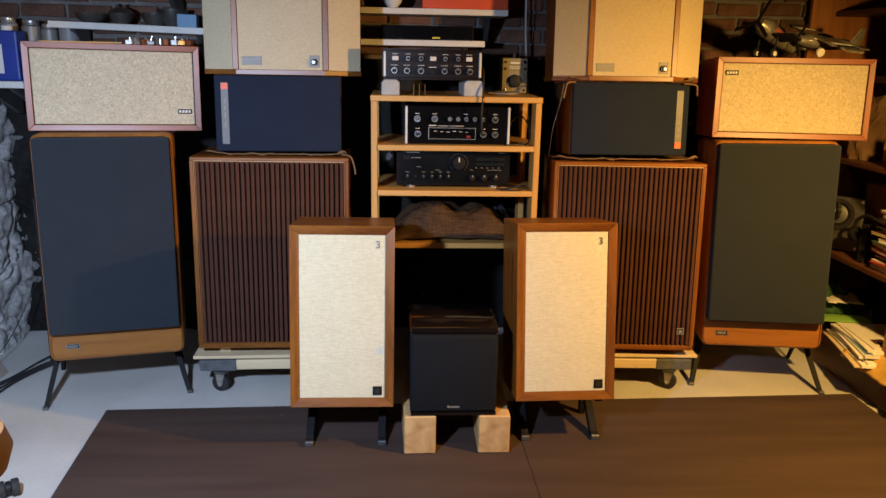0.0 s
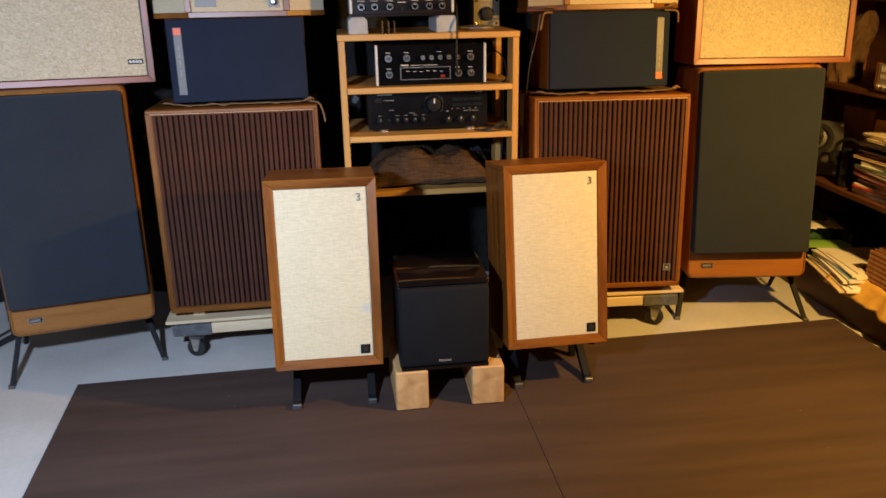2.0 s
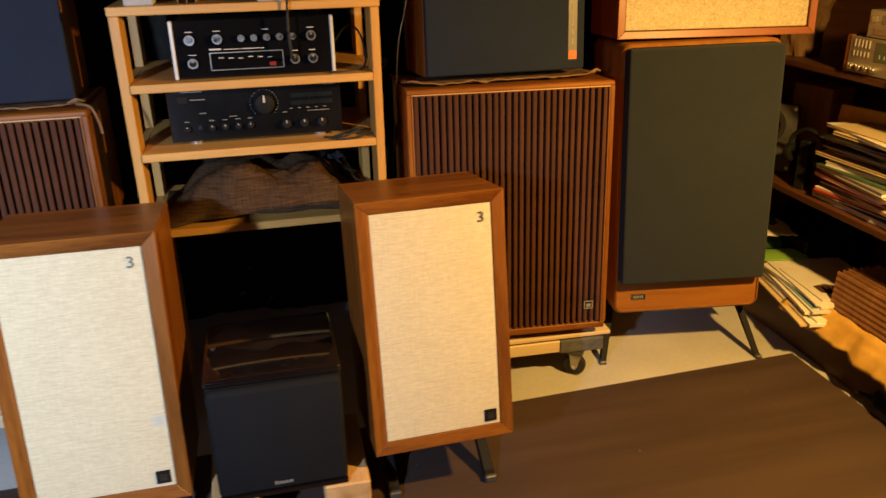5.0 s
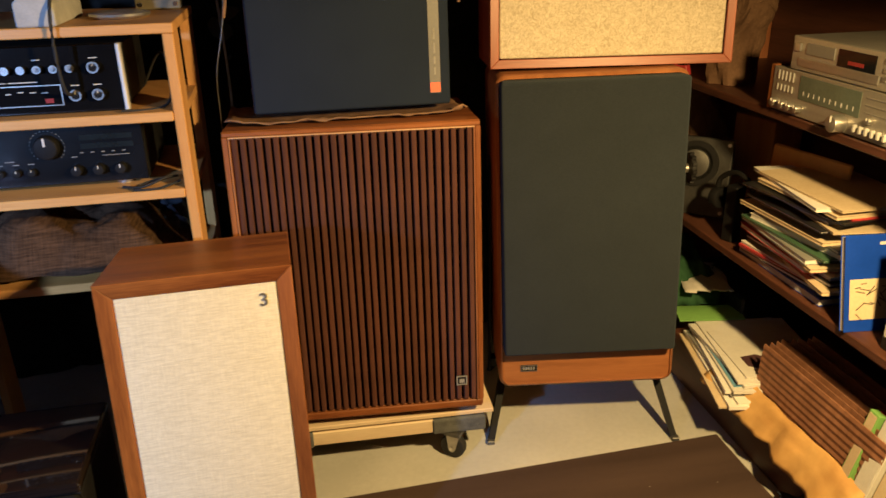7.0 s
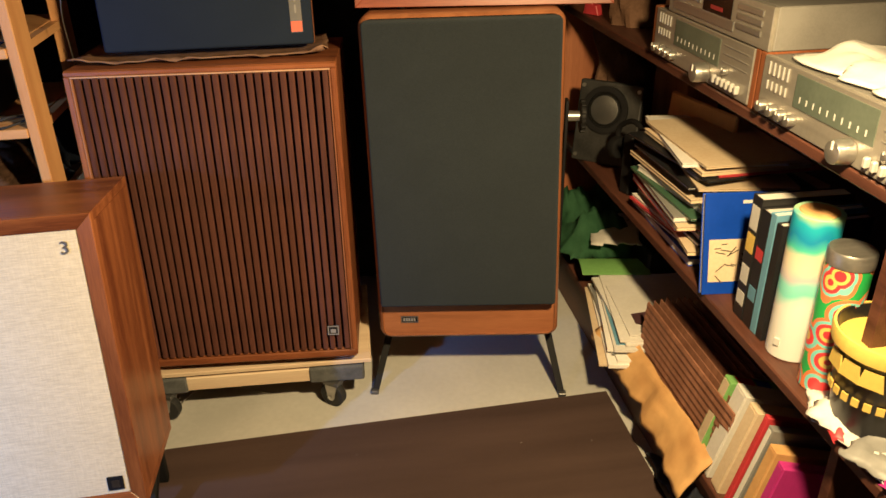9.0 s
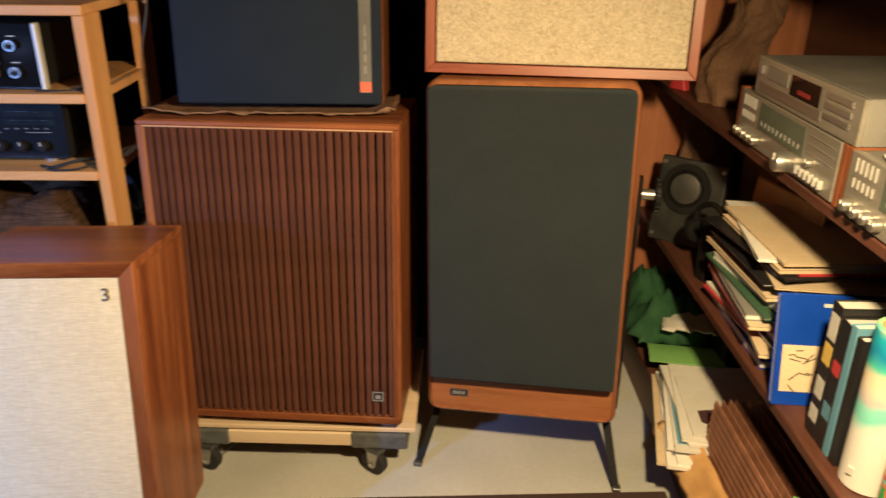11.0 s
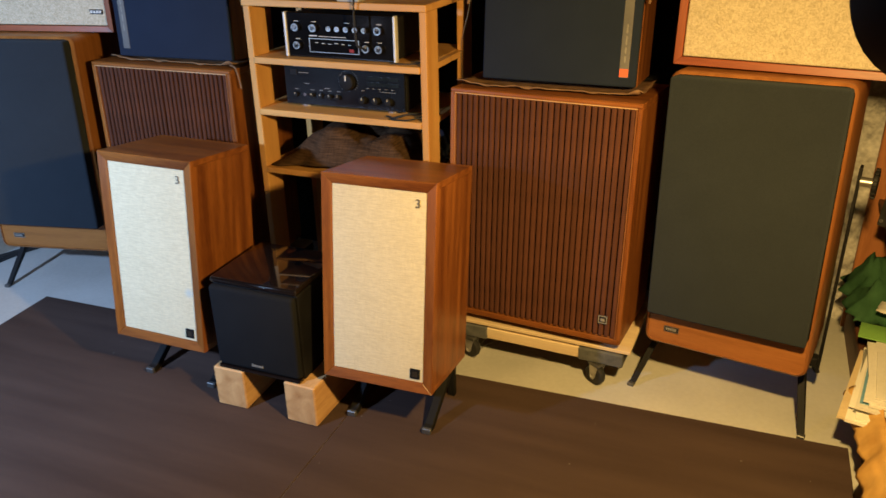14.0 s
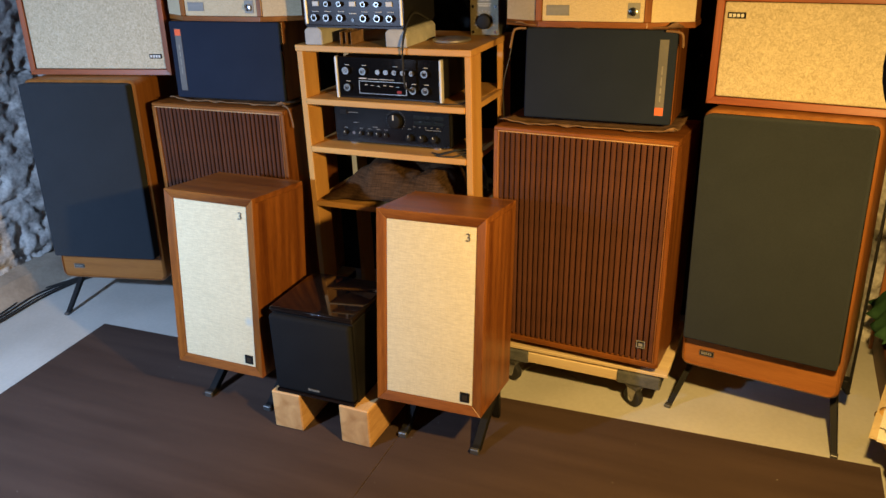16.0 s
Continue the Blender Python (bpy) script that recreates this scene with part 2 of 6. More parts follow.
def bm_cyl(bm, p0, p1, r0, r1=None, seg=20, bevel=0.0):
    p0, p1 = Vector(p0), Vector(p1)
    d = p1 - p0
    r = bmesh.ops.create_cone(bm, cap_ends=True, segments=seg, radius1=r0, radius2=r0 if r1 is None else r1, depth=d.length)
    vs = r["verts"]
    if bevel:
        es = [e for e in {e for v in vs for e in v.link_edges} if any(len(f.verts) > 4 for f in e.link_faces)]
        out = bmesh.ops.bevel(bm, geom=es, offset=bevel, segments=2, affect="EDGES", profile=0.5)
        vs = list({v for f in out["faces"] for v in f.verts} | {v for v in vs if v.is_valid})
    q = Vector((0, 0, 1)).rotation_difference(d.normalized()).to_matrix().to_4x4()
    bmesh.ops.transform(bm, matrix=Matrix.Translation((p0 + p1) / 2) @ q, verts=vs)
    return bm


def cyl(p0, p1, r0, r1=None, seg=20, bevel=0.0):
    return bm_cyl(bmesh.new(), p0, p1, r0, r1, seg, bevel)


def bm_prism(bm, outline, y0, y1, plane="xz"):
    """A flat outline pushed from y0 to y1 (plane xz), or from z0 to z1 (plane xy)."""
    def at(u, v, w):
        return (u, w, v) if plane == "xz" else ((u, v, w) if plane == "xy" else (w, u, v))
    a = [bm.verts.new(at(u, v, y0)) for u, v in outline]
    b = [bm.verts.new(at(u, v, y1)) for u, v in outline]
    bm.faces.new(a)
    bm.faces.new(b[::-1])
    for i in range(len(a)):
        j = (i + 1) % len(a)
        bm.faces.new((a[j], a[i], b[i], b[j]))
    bmesh.ops.recalc_face_normals(bm, faces=bm.faces)
    return bm


def prism(outline, y0, y1, plane="xz", bevel=0.0):
    bm = bm_prism(bmesh.new(), outline, y0, y1, plane)
    if bevel:
        bmesh.ops.bevel(bm, geom=bm.edges[:], offset=bevel, segments=1, affect="EDGES", profile=0.5)
    return bm


def rounded(x0, z0, x1, z1, r, n=5):
    pts = []
    for cx, cz, a0 in ((x1 - r, z0 + r, -90), (x1 - r, z1 - r, 0), (x0 + r, z1 - r, 90), (x0 + r, z0 + r, 180)):
        for i in range(n + 1):
            a = radians(a0 + 90 * i / n)
            pts.append((cx + r * math.cos(a), cz + r * math.sin(a)))
    return pts


def bm_ring(bm, outer, inner, y0, y1):
    """A frame between two outlines with the same number of points."""
    rows = [[bm.verts.new((u, y, v)) for u, v in o] for o, y in ((outer, y0), (outer, y1), (inner, y1), (inner, y0))]
    k = len(outer)
    for r in range(4):
        a, b = rows[r], rows[(r + 1) % 4]
        for i in range(k):
            j = (i + 1) % k
            bm.faces.new((a[i], a[j], b[j], b[i]))
    bmesh.ops.recalc_face_normals(bm, faces=bm.faces)
    return bm


def to_mesh(name, bm, material, smooth=False):
    me = bpy.data.meshes.new(name)
    bm.to_mesh(me)
    bm.free()
    if material is not None:
        me.materials.append(material)
    if smooth:
        for f in me.polygons:
            f.use_smooth = True
        me.set_sharp_from_angle(angle=radians(40))
    return me


def part(name, bm, material, parent, label="", smooth=False, m=None):
    ob = new(name, to_mesh(name, bm, material, smooth))
    ob.parent = parent
    if m is not None:
        ob.matrix_basis = m
    return tagged(ob, label)


def thing(name, m, label, category, group="", kind=""):
    ob = new(name)
    ob.empty_display_size = 0.05
    ob.matrix_basis = m
    return tagged(ob, label, category, group, kind)


def solid(name, bm, material, label, category, m=None, group="", kind="", smooth=False):
    ob = new(name, to_mesh(name, bm, material, smooth))
    if m is not None:
        ob.matrix_basis = m
    return tagged(ob, label, category, group, kind)


def writing(text, size, depth=0.0006, align="CENTER"):
    """A bmesh of raised letters in the x-z plane, facing -y."""
    cu = bpy.data.curves.new("letters", "FONT")
    cu.body, cu.size, cu.extrude, cu.align_x = text, size, depth, align
    tmp = bpy.data.objects.new("letters", cu)
    scene.collection.objects.link(tmp)
    bpy.context.view_layer.update()
    me = bpy.data.meshes.new_from_object(tmp.evaluated_get(bpy.context.evaluated_depsgraph_get()))
    bm = bmesh.new()
    bm.from_mesh(me)
    bmesh.ops.transform(bm, matrix=pose(0, 0, 0, 90), verts=bm.verts)
    bpy.data.objects.remove(tmp)
    bpy.data.curves.remove(cu)
    bpy.data.meshes.remove(me)
    return bm


def tube(points, r, seg=8, closed=False):
    """A bmesh tube along a smoothed line of points."""
    pts = [Vector(p) for p in points]
    line = []
    n = len(pts)
    for i in range(n - 1):
        p0, p1, p2, p3 = pts[max(i - 1, 0)], pts[i], pts[i + 1], pts[min(i + 2, n - 1)]
        for k in range(6):
            t = k / 6
            line.append(0.5 * ((2 * p1) + (p2 - p0) * t + (2 * p0 - 5 * p1 + 4 * p2 - p3) * t * t + (3 * p1 - p0 - 3 * p2 + p3) * t ** 3))
    line.append(pts[-1])
    bm = bmesh.new()
    rings = []
    for i, p in enumerate(line):
        d = (line[min(i + 1, len(line) - 1)] - line[max(i - 1, 0)]).normalized()
        q = Vector((0, 0, 1)).rotation_difference(d).to_matrix()
        rings.append([bm.verts.new(p + q @ Vector((r * math.cos(2 * math.pi * k / seg), r * math.sin(2 * math.pi * k / seg), 0))) for k in range(seg)])
    for a, b in zip(rings, rings[1:]):
        for k in range(seg):
            bm.faces.new((a[k], a[(k + 1) % seg], b[(k + 1) % seg], b[k]))
    bm.faces.new(rings[0][::-1])
    bm.faces.new(rings[-1])
    bmesh.ops.recalc_face_normals(bm, faces=bm.faces)
    return bm


def lathe(profile, seg=28):
    """A bmesh turned round z from (radius, height) pairs."""
    bm = bmesh.new()
    rings = [[bm.verts.new((r * math.cos(2 * math.pi * k / seg), r * math.sin(2 * math.pi * k / seg), z)) for k in range(seg)] for r, z in profile]
    for a, b in zip(rings, rings[1:]):
        for k in range(seg):
            bm.faces.new((a[k], a[(k + 1) % seg], b[(k + 1) % seg], b[k]))
    bm.faces.new(rings[0][::-1])
    bm.faces.new(rings[-1])
    bmesh.ops.remove_doubles(bm, verts=bm.verts, dist=1e-5)
    bmesh.ops.recalc_face_normals(bm, faces=bm.faces)
    return bm


# ---- the room ----
floor = solid("floor", box((-2.6, -1.9, -0.1), (2.7, 4.1, 0.0), 0), concrete, "grey painted concrete basement floor", "floor", kind="structure")
# The ceiling is never in view; it closes the room and absorbs bounce.
ceiling = solid("ceiling", box((-2.6, -1.9, 2.25), (2.7, 4.1, 2.35), 0), joist_wood, "unseen ceiling, kept dark to limit bounced light", "ceiling", kind="structure")
wall_back = solid("wall_north", box((-2.6, 3.78, 0), (2.7, 3.98, 2.25), 0), mortar, "dim old brick basement wall with grey mortar", "wall", kind="structure")


def rubble(u0, u1, v0, v1, step, cell, depth, seed):
    """A rough stone face in the u-v plane: knobbly stones with dark crevices between them. Offsets are along w."""
    nu, nv = int((u1 - u0) / step), int((v1 - v0) / step)
    verts, faces = [], []
    for j in range(nv + 1):
        for i in range(nu + 1):
            u, v = u0 + (u1 - u0) * i / nu, v0 + (v1 - v0) * j / nv
            p = Vector((u / cell, v / (cell * 0.62), seed))
            p = p + 0.45 * noise.noise_vector(p * 1.3)
            d = noise.voronoi(p)[0]
            gap = min((d[1] - d[0]) * 14.0, 1.0)
            q = Vector((u, v * 1.25, seed))
            bend = q * 3.4 + 0.22 * noise.noise_vector(q * 16)
            crack = max(0.0, 1.0 - abs(noise.noise(bend)) / 0.06) * (0.5 + 0.5 * noise.noise(q * 2.3 + Vector((7, 0, 0))))
            w = depth * 0.45 * (gap - 0.7) + 0.045 * noise.noise(q * 3.1) - 0.075 * max(crack, 0.0) + 0.013 * noise.fractal(q * 15, 0.5, 2.3, 6)
            verts.append((u, v, w))
    for j in range(nv):
        for i in range(nu):
            a = j * (nu + 1) + i
            faces.append((a, a + 1, a + nu + 2, a + nu + 1))
    return verts, faces


def rubble_wall(name, verts, faces, place, label, material=None):
    me = bpy.data.meshes.new(name)
    me.from_pydata([place(*v) for v in verts], [], faces)
    me.materials.append(material or stone)
    for f in me.polygons:
        f.use_smooth = True
    ob = new(name, me)
    return tagged(ob, label, "wall", kind="structure")


wall_left = rubble_wall("wall_west", *rubble(1.2, 3.78, 0.0, 2.1, 0.015, 0.34, 0.055, 3.0), lambda u, v, w: (-2.075 + w, u, v), "rough whitewashed rubble stone foundation wall")
wall_left_core = solid("wall_west_core", box((-2.5, -1.8, 0), (-2.2, 3.78, 2.25), 0), mortar, "grey mortar core of the stone wall", "wall", kind="structure")
footing = solid("baseboard", prism([(-2.2, 0.0), (-1.93, 0.0), (-1.99, 0.09), (-2.2, 0.14)], 1.2, 3.2), footing_m, "rough concrete footing along the stone wall", "footing", kind="structure")
# Same stone as the pale end, with the shade put into its colour.
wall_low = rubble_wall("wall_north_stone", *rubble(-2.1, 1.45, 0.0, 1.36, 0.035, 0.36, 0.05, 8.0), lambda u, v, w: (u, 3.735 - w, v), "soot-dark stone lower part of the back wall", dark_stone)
wall_low_pale = rubble_wall("wall_north_pale_stone", *rubble(1.45, 2.3, 0.0, 1.36, 0.020, 0.36, 0.05, 8.0), lambda u, v, w: (u, 3.735 - w, v), "pale whitewashed stone at the back wall's end")
# East and south walls are added unseen, to close the room and deepen shadows.
wall_right = solid("wall_east", box((2.36, -1.8, 0), (2.6, 3.78, 2.25), 0), dark_plaster, "unseen wall behind the bookcase, kept dark to limit bounced light", "wall", kind="structure")
wall_rear = solid("wall_south", box((-2.5, -1.9, 0), (2.6, -1.8, 2.25), 0), dark_plaster, "unseen wall behind the camera, kept dark to limit bounced light", "wall", kind="structure")


def rug():
    t = thing("carpet", pose(0, 0, 0), "dark brown low-pile carpet on the concrete floor", "carpet")
    part("carpet_piece", prism([(-1.374, 2.808), (-1.064, -1.2), (0.245, -1.2), (0.228, 2.856)], 0.0, 0.004, "xy", 0.0015), rug_pile, t)
    part("carpet_piece", prism([(0.2292, 2.856), (0.2462, -1.2), (1.745, -1.2), (1.722, 2.902)], 0.0, 0.004, "xy", 0.0015), rug_pile, t)


rug()


# ---- loudspeakers ----
def badge_bars(parent, x0, z0, w, h, y, material, n=4):
    bm = bmesh.new()
    for i in range(n):
        bm_box(bm, (x0 + w * i / n, y - 0.0008, z0), (x0 + w * (i + 0.72) / n, y, z0 + h))
    part("lettering", bm, material, parent)


def framed_front(t, w, h, rail, y0, y1, mat_x, mat_z, slope=0.006):
    """Four mitred rails round the front."""
    for name, side in (("top_rail", 0), ("side_rail", 1), ("bottom_rail", 2), ("side_rail", 3)):
        o = [(-w / 2, 0), (w / 2, 0), (w / 2, h), (-w / 2, h)]
        i = [(-w / 2 + rail, rail), (w / 2 - rail, rail), (w / 2 - rail, h - rail), (-w / 2 + rail, h - rail)]
        a, b = {0: (2, 3), 1: (1, 2), 2: (0, 1), 3: (3, 0)}[side]
        bm = bmesh.new()
        q = [o[a], o[b], i[b], i[a]]
        f = [bm.verts.new((u, y0 + (slope if k > 1 else 0), v)) for k, (u, v) in enumerate(q)]
        g = [bm.verts.new((u, y1, v)) for u, v in q]
        bm.faces.new(f)
        bm.faces.new(g[::-1])
        for k in range(4):
            bm.faces.new((f[(k + 1) % 4], f[k], g[k], g[(k + 1) % 4]))
        bmesh.ops.recalc_face_normals(bm, faces=bm.faces)
        bmesh.ops.bevel(bm, geom=[e for e in bm.edges if all(v in f for v in e.verts)], offset=0.0012, segments=1, affect="EDGES")
        part(name, bm, mat_x if side in (0, 2) else mat_z, t)


def shell(t, w, h, d, y0, board, mat_x, mat_z, bevel=0.0015):
    """Top, bottom, sides and back of a cabinet, from y0 to d."""
    part("top_panel", box((-w / 2, y0, h - board), (w / 2, d, h), bevel), mat_x, t)
    part("bottom_panel", box((-w / 2, y0, 0), (w / 2, d, board), bevel), mat_x, t)
    part("side_panel", box((-w / 2, y0, board), (-w / 2 + board, d, h - board), 0.0), mat_z, t)
    part("side_panel", box((w / 2 - board, y0, board), (w / 2, d, h - board), 0.0), mat_z, t)
    part("back_panel", box((-w / 2 + board, d - 0.015, board), (w / 2 - board, d - 0.002, h - board), 0), black_matte, t)


def bookshelf_speaker(m, cloth, label):
    w, h, d, rail = 0.3575, 0.638, 0.303, 0.031
    t = thing("bookshelf_speaker", m, label, "loudspeaker", "pair of walnut speakers with linen grilles")
    shell(t, w, h, d, 0.018, 0.019, walnut_x, walnut_z)
    framed_front(t, w, h, rail, 0.0, 0.018, walnut_x, walnut_z)
    bm = box((-w / 2 + rail, 0.008, rail), (w / 2 - rail, 0.017, h - rail), 0.002)
    g = part("grille", bm, cloth, t, "cream linen grille cloth")
    bm = writing("3", 0.036, 0.0015)
    part("numeral", bm, numeral_metal, g, "dull bronze numeral", m=pose(w / 2 - rail - 0.026, 0.0065, h - rail - 0.045))
    b = part("badge", box((w / 2 - rail - 0.042, 0.005, rail + 0.010), (w / 2 - rail - 0.010, 0.009, rail + 0.042), 0.001), black_metal, t, "small square dark badge")
    part("emblem", prism([(w / 2 - rail - 0.034, rail + 0.017), (w / 2 - rail - 0.018, rail + 0.017), (w / 2 - rail - 0.018, rail + 0.034), (w / 2 - rail - 0.034, rail + 0.034)], 0.0043, 0.0051), dark_emblem, b)
    return t


def low_stand(m):
    t = thing("speaker_stand", m, "low black metal stand tilting a walnut speaker back", "stand", "low speaker stands")
    for x in (-0.131, 0.131):
        bm = prism([(0.0, 0.0), (0.034, 0.0), (0.215, 0.120), (0.215, 0.142), (0.196, 0.142), (0.022, 0.022), (0.0, 0.018)], x - 0.014, x + 0.014, "yz", 0.002)
        part("runner", bm, black_metal, t)
        part("rear_leg", box((x - 0.012, 0.215, 0.0), (x + 0.012, 0.235, 0.140), 0.002), black_metal, t)
        part("top_rail", prism([(-0.01, 0.160), (0.235, 0.133), (0.235, 0.143), (-0.01, 0.170)], x - 0.012, x + 0.012, "yz", 0.001), black_metal, t)
        part("foot_cap", box((x - 0.0155, -0.004, -0.0005), (x + 0.0155, 0.010, 0.0195), 0.003), grey_metal, t, "scuffed metal end cap")
    part("cross_bar", box((-0.117, 0.216, 0.08), (0.117, 0.230, 0.105), 0.002), black_metal, t)
    return t


SPK_L = pose(-0.4224, 2.4382, 0.1837, -6.25, 0.39, 0.53)
SPK_R = pose(0.3718, 2.4637, 0.1904, -8.38, -0.42, 1.18)
bookshelf_speaker(SPK_L, linen_stained, "walnut bookshelf speaker with linen grille and faint grey stain")
bookshelf_speaker(SPK_R, linen, "walnut bookshelf speaker with clean cream linen grille")
low_stand(pose(-0.416, 2.492, 0.0045, 0, 0, 0.0))
low_stand(pose(0.376, 2.519, 0.0045, 0, 0, 0.0))


def slat_speaker(m, label, badge):
    w, h, d = 0.615, 0.787, 0.385
    t = thing("floor_speaker", m, label, "loudspeaker", "pair of slatted floor speakers")
    shell(t, w, h, d, 0.006, 0.022, walnut_x, walnut_z)
    part("top_trim", box((-w / 2 + 0.001, -0.004, h - 0.0125), (w / 2 - 0.001, 0.0055, h - 0.001), 0.002), walnut_x, t)
    part("top_bead", box((-w / 2 + 0.0145, -0.006, h - 0.0165), (w / 2 - 0.0145, 0.012, h - 0.0128), 0.001), bead_x, t, "pale inner edge, lighter than the side beads")
    part("bottom_trim", box((-w / 2 + 0.004, -0.002, 0.0), (w / 2 - 0.004, 0.006, 0.020), 0.002), walnut_x, t)
    for s in (-1, 1):
        a, b = sorted((s * w / 2, s * (w / 2 - 0.014)))
        part("side_trim", box((a, -0.004, 0.020), (b, 0.0055, h - 0.0128), 0.002), walnut_z, t)
        a, b = sorted((s * (w / 2 - 0.0145), s * (w / 2 - 0.018)))
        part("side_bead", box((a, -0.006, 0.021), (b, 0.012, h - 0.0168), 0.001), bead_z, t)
    g = part("grille", box((-w / 2 + 0.014, 0.016, 0.020), (w / 2 - 0.014, 0.026, h - 0.0128), 0), slat_dark, t, "dark recessed grille backing")
    n = SLATS
    pitch = (w - 0.036) / n
    r = random.Random(5)
    hw = pitch * 0.335
    arc = [(-hw, 0.002), (-hw * 0.8, -0.001), (0.0, -0.002), (hw * 0.8, -0.001), (hw, 0.002)]
    bm = prism(arc + [(hw, 0.016), (-hw, 0.016)], 0.026, h - 0.0168, "xy")
    me = to_mesh("slat", bm, slat_cloth)
    for i in range(n):
        o = new("slat", me)
        o.parent = g
        o.location = (-w / 2 + 0.018 + pitch * (i + 0.5) + r.uniform(-0.0006, 0.0006), r.uniform(-0.0008, 0.0008), 0)
    if badge:
        b = part("badge", box((w / 2 - 0.075, -0.008, 0.072), (w / 2 - 0.045, -0.004, 0.100), 0.001), black_metal, t, "small square dark badge with pale border")
        bm = bm_ring(bmesh.new(), [(w / 2 - 0.0745, 0.0725), (w / 2 - 0.0455, 0.0725), (w / 2 - 0.0455, 0.0995), (w / 2 - 0.0745, 0.0995)],
                     [(w / 2 - 0.0715, 0.0755), (w / 2 - 0.0485, 0.0755), (w / 2 - 0.0485, 0.0965), (w / 2 - 0.0715, 0.0965)], -0.0086, -0.0078)
        part("border", bm, dim_print, b)
        part("emblem", box((w / 2 - 0.067, -0.0086, 0.079), (w / 2 - 0.053, -0.0078, 0.090), 0), dim_print, b)
    return t


SLATS = 30
carpet_grey = surf("worn_grey_carpet", (0.075, 0.08, 0.085), (0.15, 0.155, 0.16), scale=(40, 40, 40), rough=0.95, bump=0.5, fine=500, fine_mix=0.5, spec=0.1)
# The top bead gets a paler wood tone than the side beads.
bead_x = wood("pale_bead_x", (0.40, 0.22, 0.10), (0.62, 0.40, 0.21), along="x", rough=0.4)
bead_z = wood("brown_bead_z", (0.20, 0.075, 0.022), (0.40, 0.18, 0.065), along="z", rough=0.4)


def dolly(m):
    t = thing("furniture_dolly", m, "wooden furniture dolly with grey carpet corners and black casters", "dolly", "dollies under the floor speakers")
    part("platform", box((-0.338, -0.017, 0.147), (0.338, 0.40, 0.160), 0.002), plywood, t)
    for y in (-0.013, 0.36):
        part("rail", box((-0.312, y, 0.096), (0.312, y + 0.036, 0.138), 0.003), plywood, t)
        for x in (-0.317, 0.165):
            bm = bmesh.new()
            bm_box(bm, (x, y - 0.005, 0.091), (x + 0.152, y + 0.080, 0.1405), 0.006, 2)
            for v in bm.verts:
                v.co += Vector((0.003, 0.002, 0.0015)) * noise.noise(v.co * 31)
            part("corner_pad", bm, carpet_grey, t, "grey carpet-covered corner")
    part("spacer_strip", box((-0.335, 0.02, 0.1385), (0.335, 0.33, 0.1465), 0.001), shelf_wood, t)
    for x in (-0.229, 0.229):
        for y in (0.0, 0.345):
            turn = pose(x, y, 0, 0, 0, 58 if x > 0 else 72)
            c = part("caster", box((-0.022, -0.024, 0.078), (0.022, 0.024, 0.0905), 0.001), grey_metal, t, m=turn)
            for s in (-1, 1):
                part("fork_arm", prism([(-0.020, 0.08), (0.020, 0.08), (0.012, 0.03), (0.008, 0.024), (-0.002, 0.024), (-0.008, 0.034)], s * 0.0165 - 0.0015, s * 0.0165 + 0.0015, "yz"), silver, c)
                part("axle_nut", cyl((s * 0.018, 0.004, 0.036), (s * 0.022, 0.004, 0.036), 0.006, seg=6), chrome, c)
            part("wheel", cyl((-0.013, 0.004, 0.037), (0.013, 0.004, 0.037), 0.037, seg=28, bevel=0.005), rubber, c, smooth=True)
            part("hub", cyl((-0.0145, 0.004, 0.037), (0.0145, 0.004, 0.037), 0.014, seg=16), grey_metal, c, smooth=True)
    return t


def wedge(m, front, back):
    """A pale shim between a dolly and the speaker that leans back on it."""
    bm = prism([(0.0, 0.0), (0.30, 0.0), (0.30, back), (0.0, front)], -0.022, 0.022, "yz", 0.001)
    return solid("wooden_wedge", bm, plywood, "pale wooden wedge between dolly and speaker", "wedge", m, "wedges on the dollies")


slat_speaker(pose(-0.7359, 2.9800, 0.1951, -1.16, 0.24, 1.70), "walnut floor speaker with brown vertical slats on a dolly", False)
slat_speaker(pose(0.7108, 2.9601, 0.1899, -3.28, -0.16, -4.46), "walnut floor speaker with brown vertical slats and square badge", True)
dolly(pose(-0.733, 3.000, 0.0, 0, 0, 1.7))
for x in (-0.95, -0.52):
    wedge(pose(x, 3.03, 0.1605, 0, 0, 1.7), 0.0325, 0.0265)
dolly(pose(0.715, 2.990, 0.0, 0, 0, -2.3))
for x in (0.50, 0.965):
    wedge(pose(x, 3.02, 0.1605, 0, 0, -4.4), 0.0250, 0.0080)


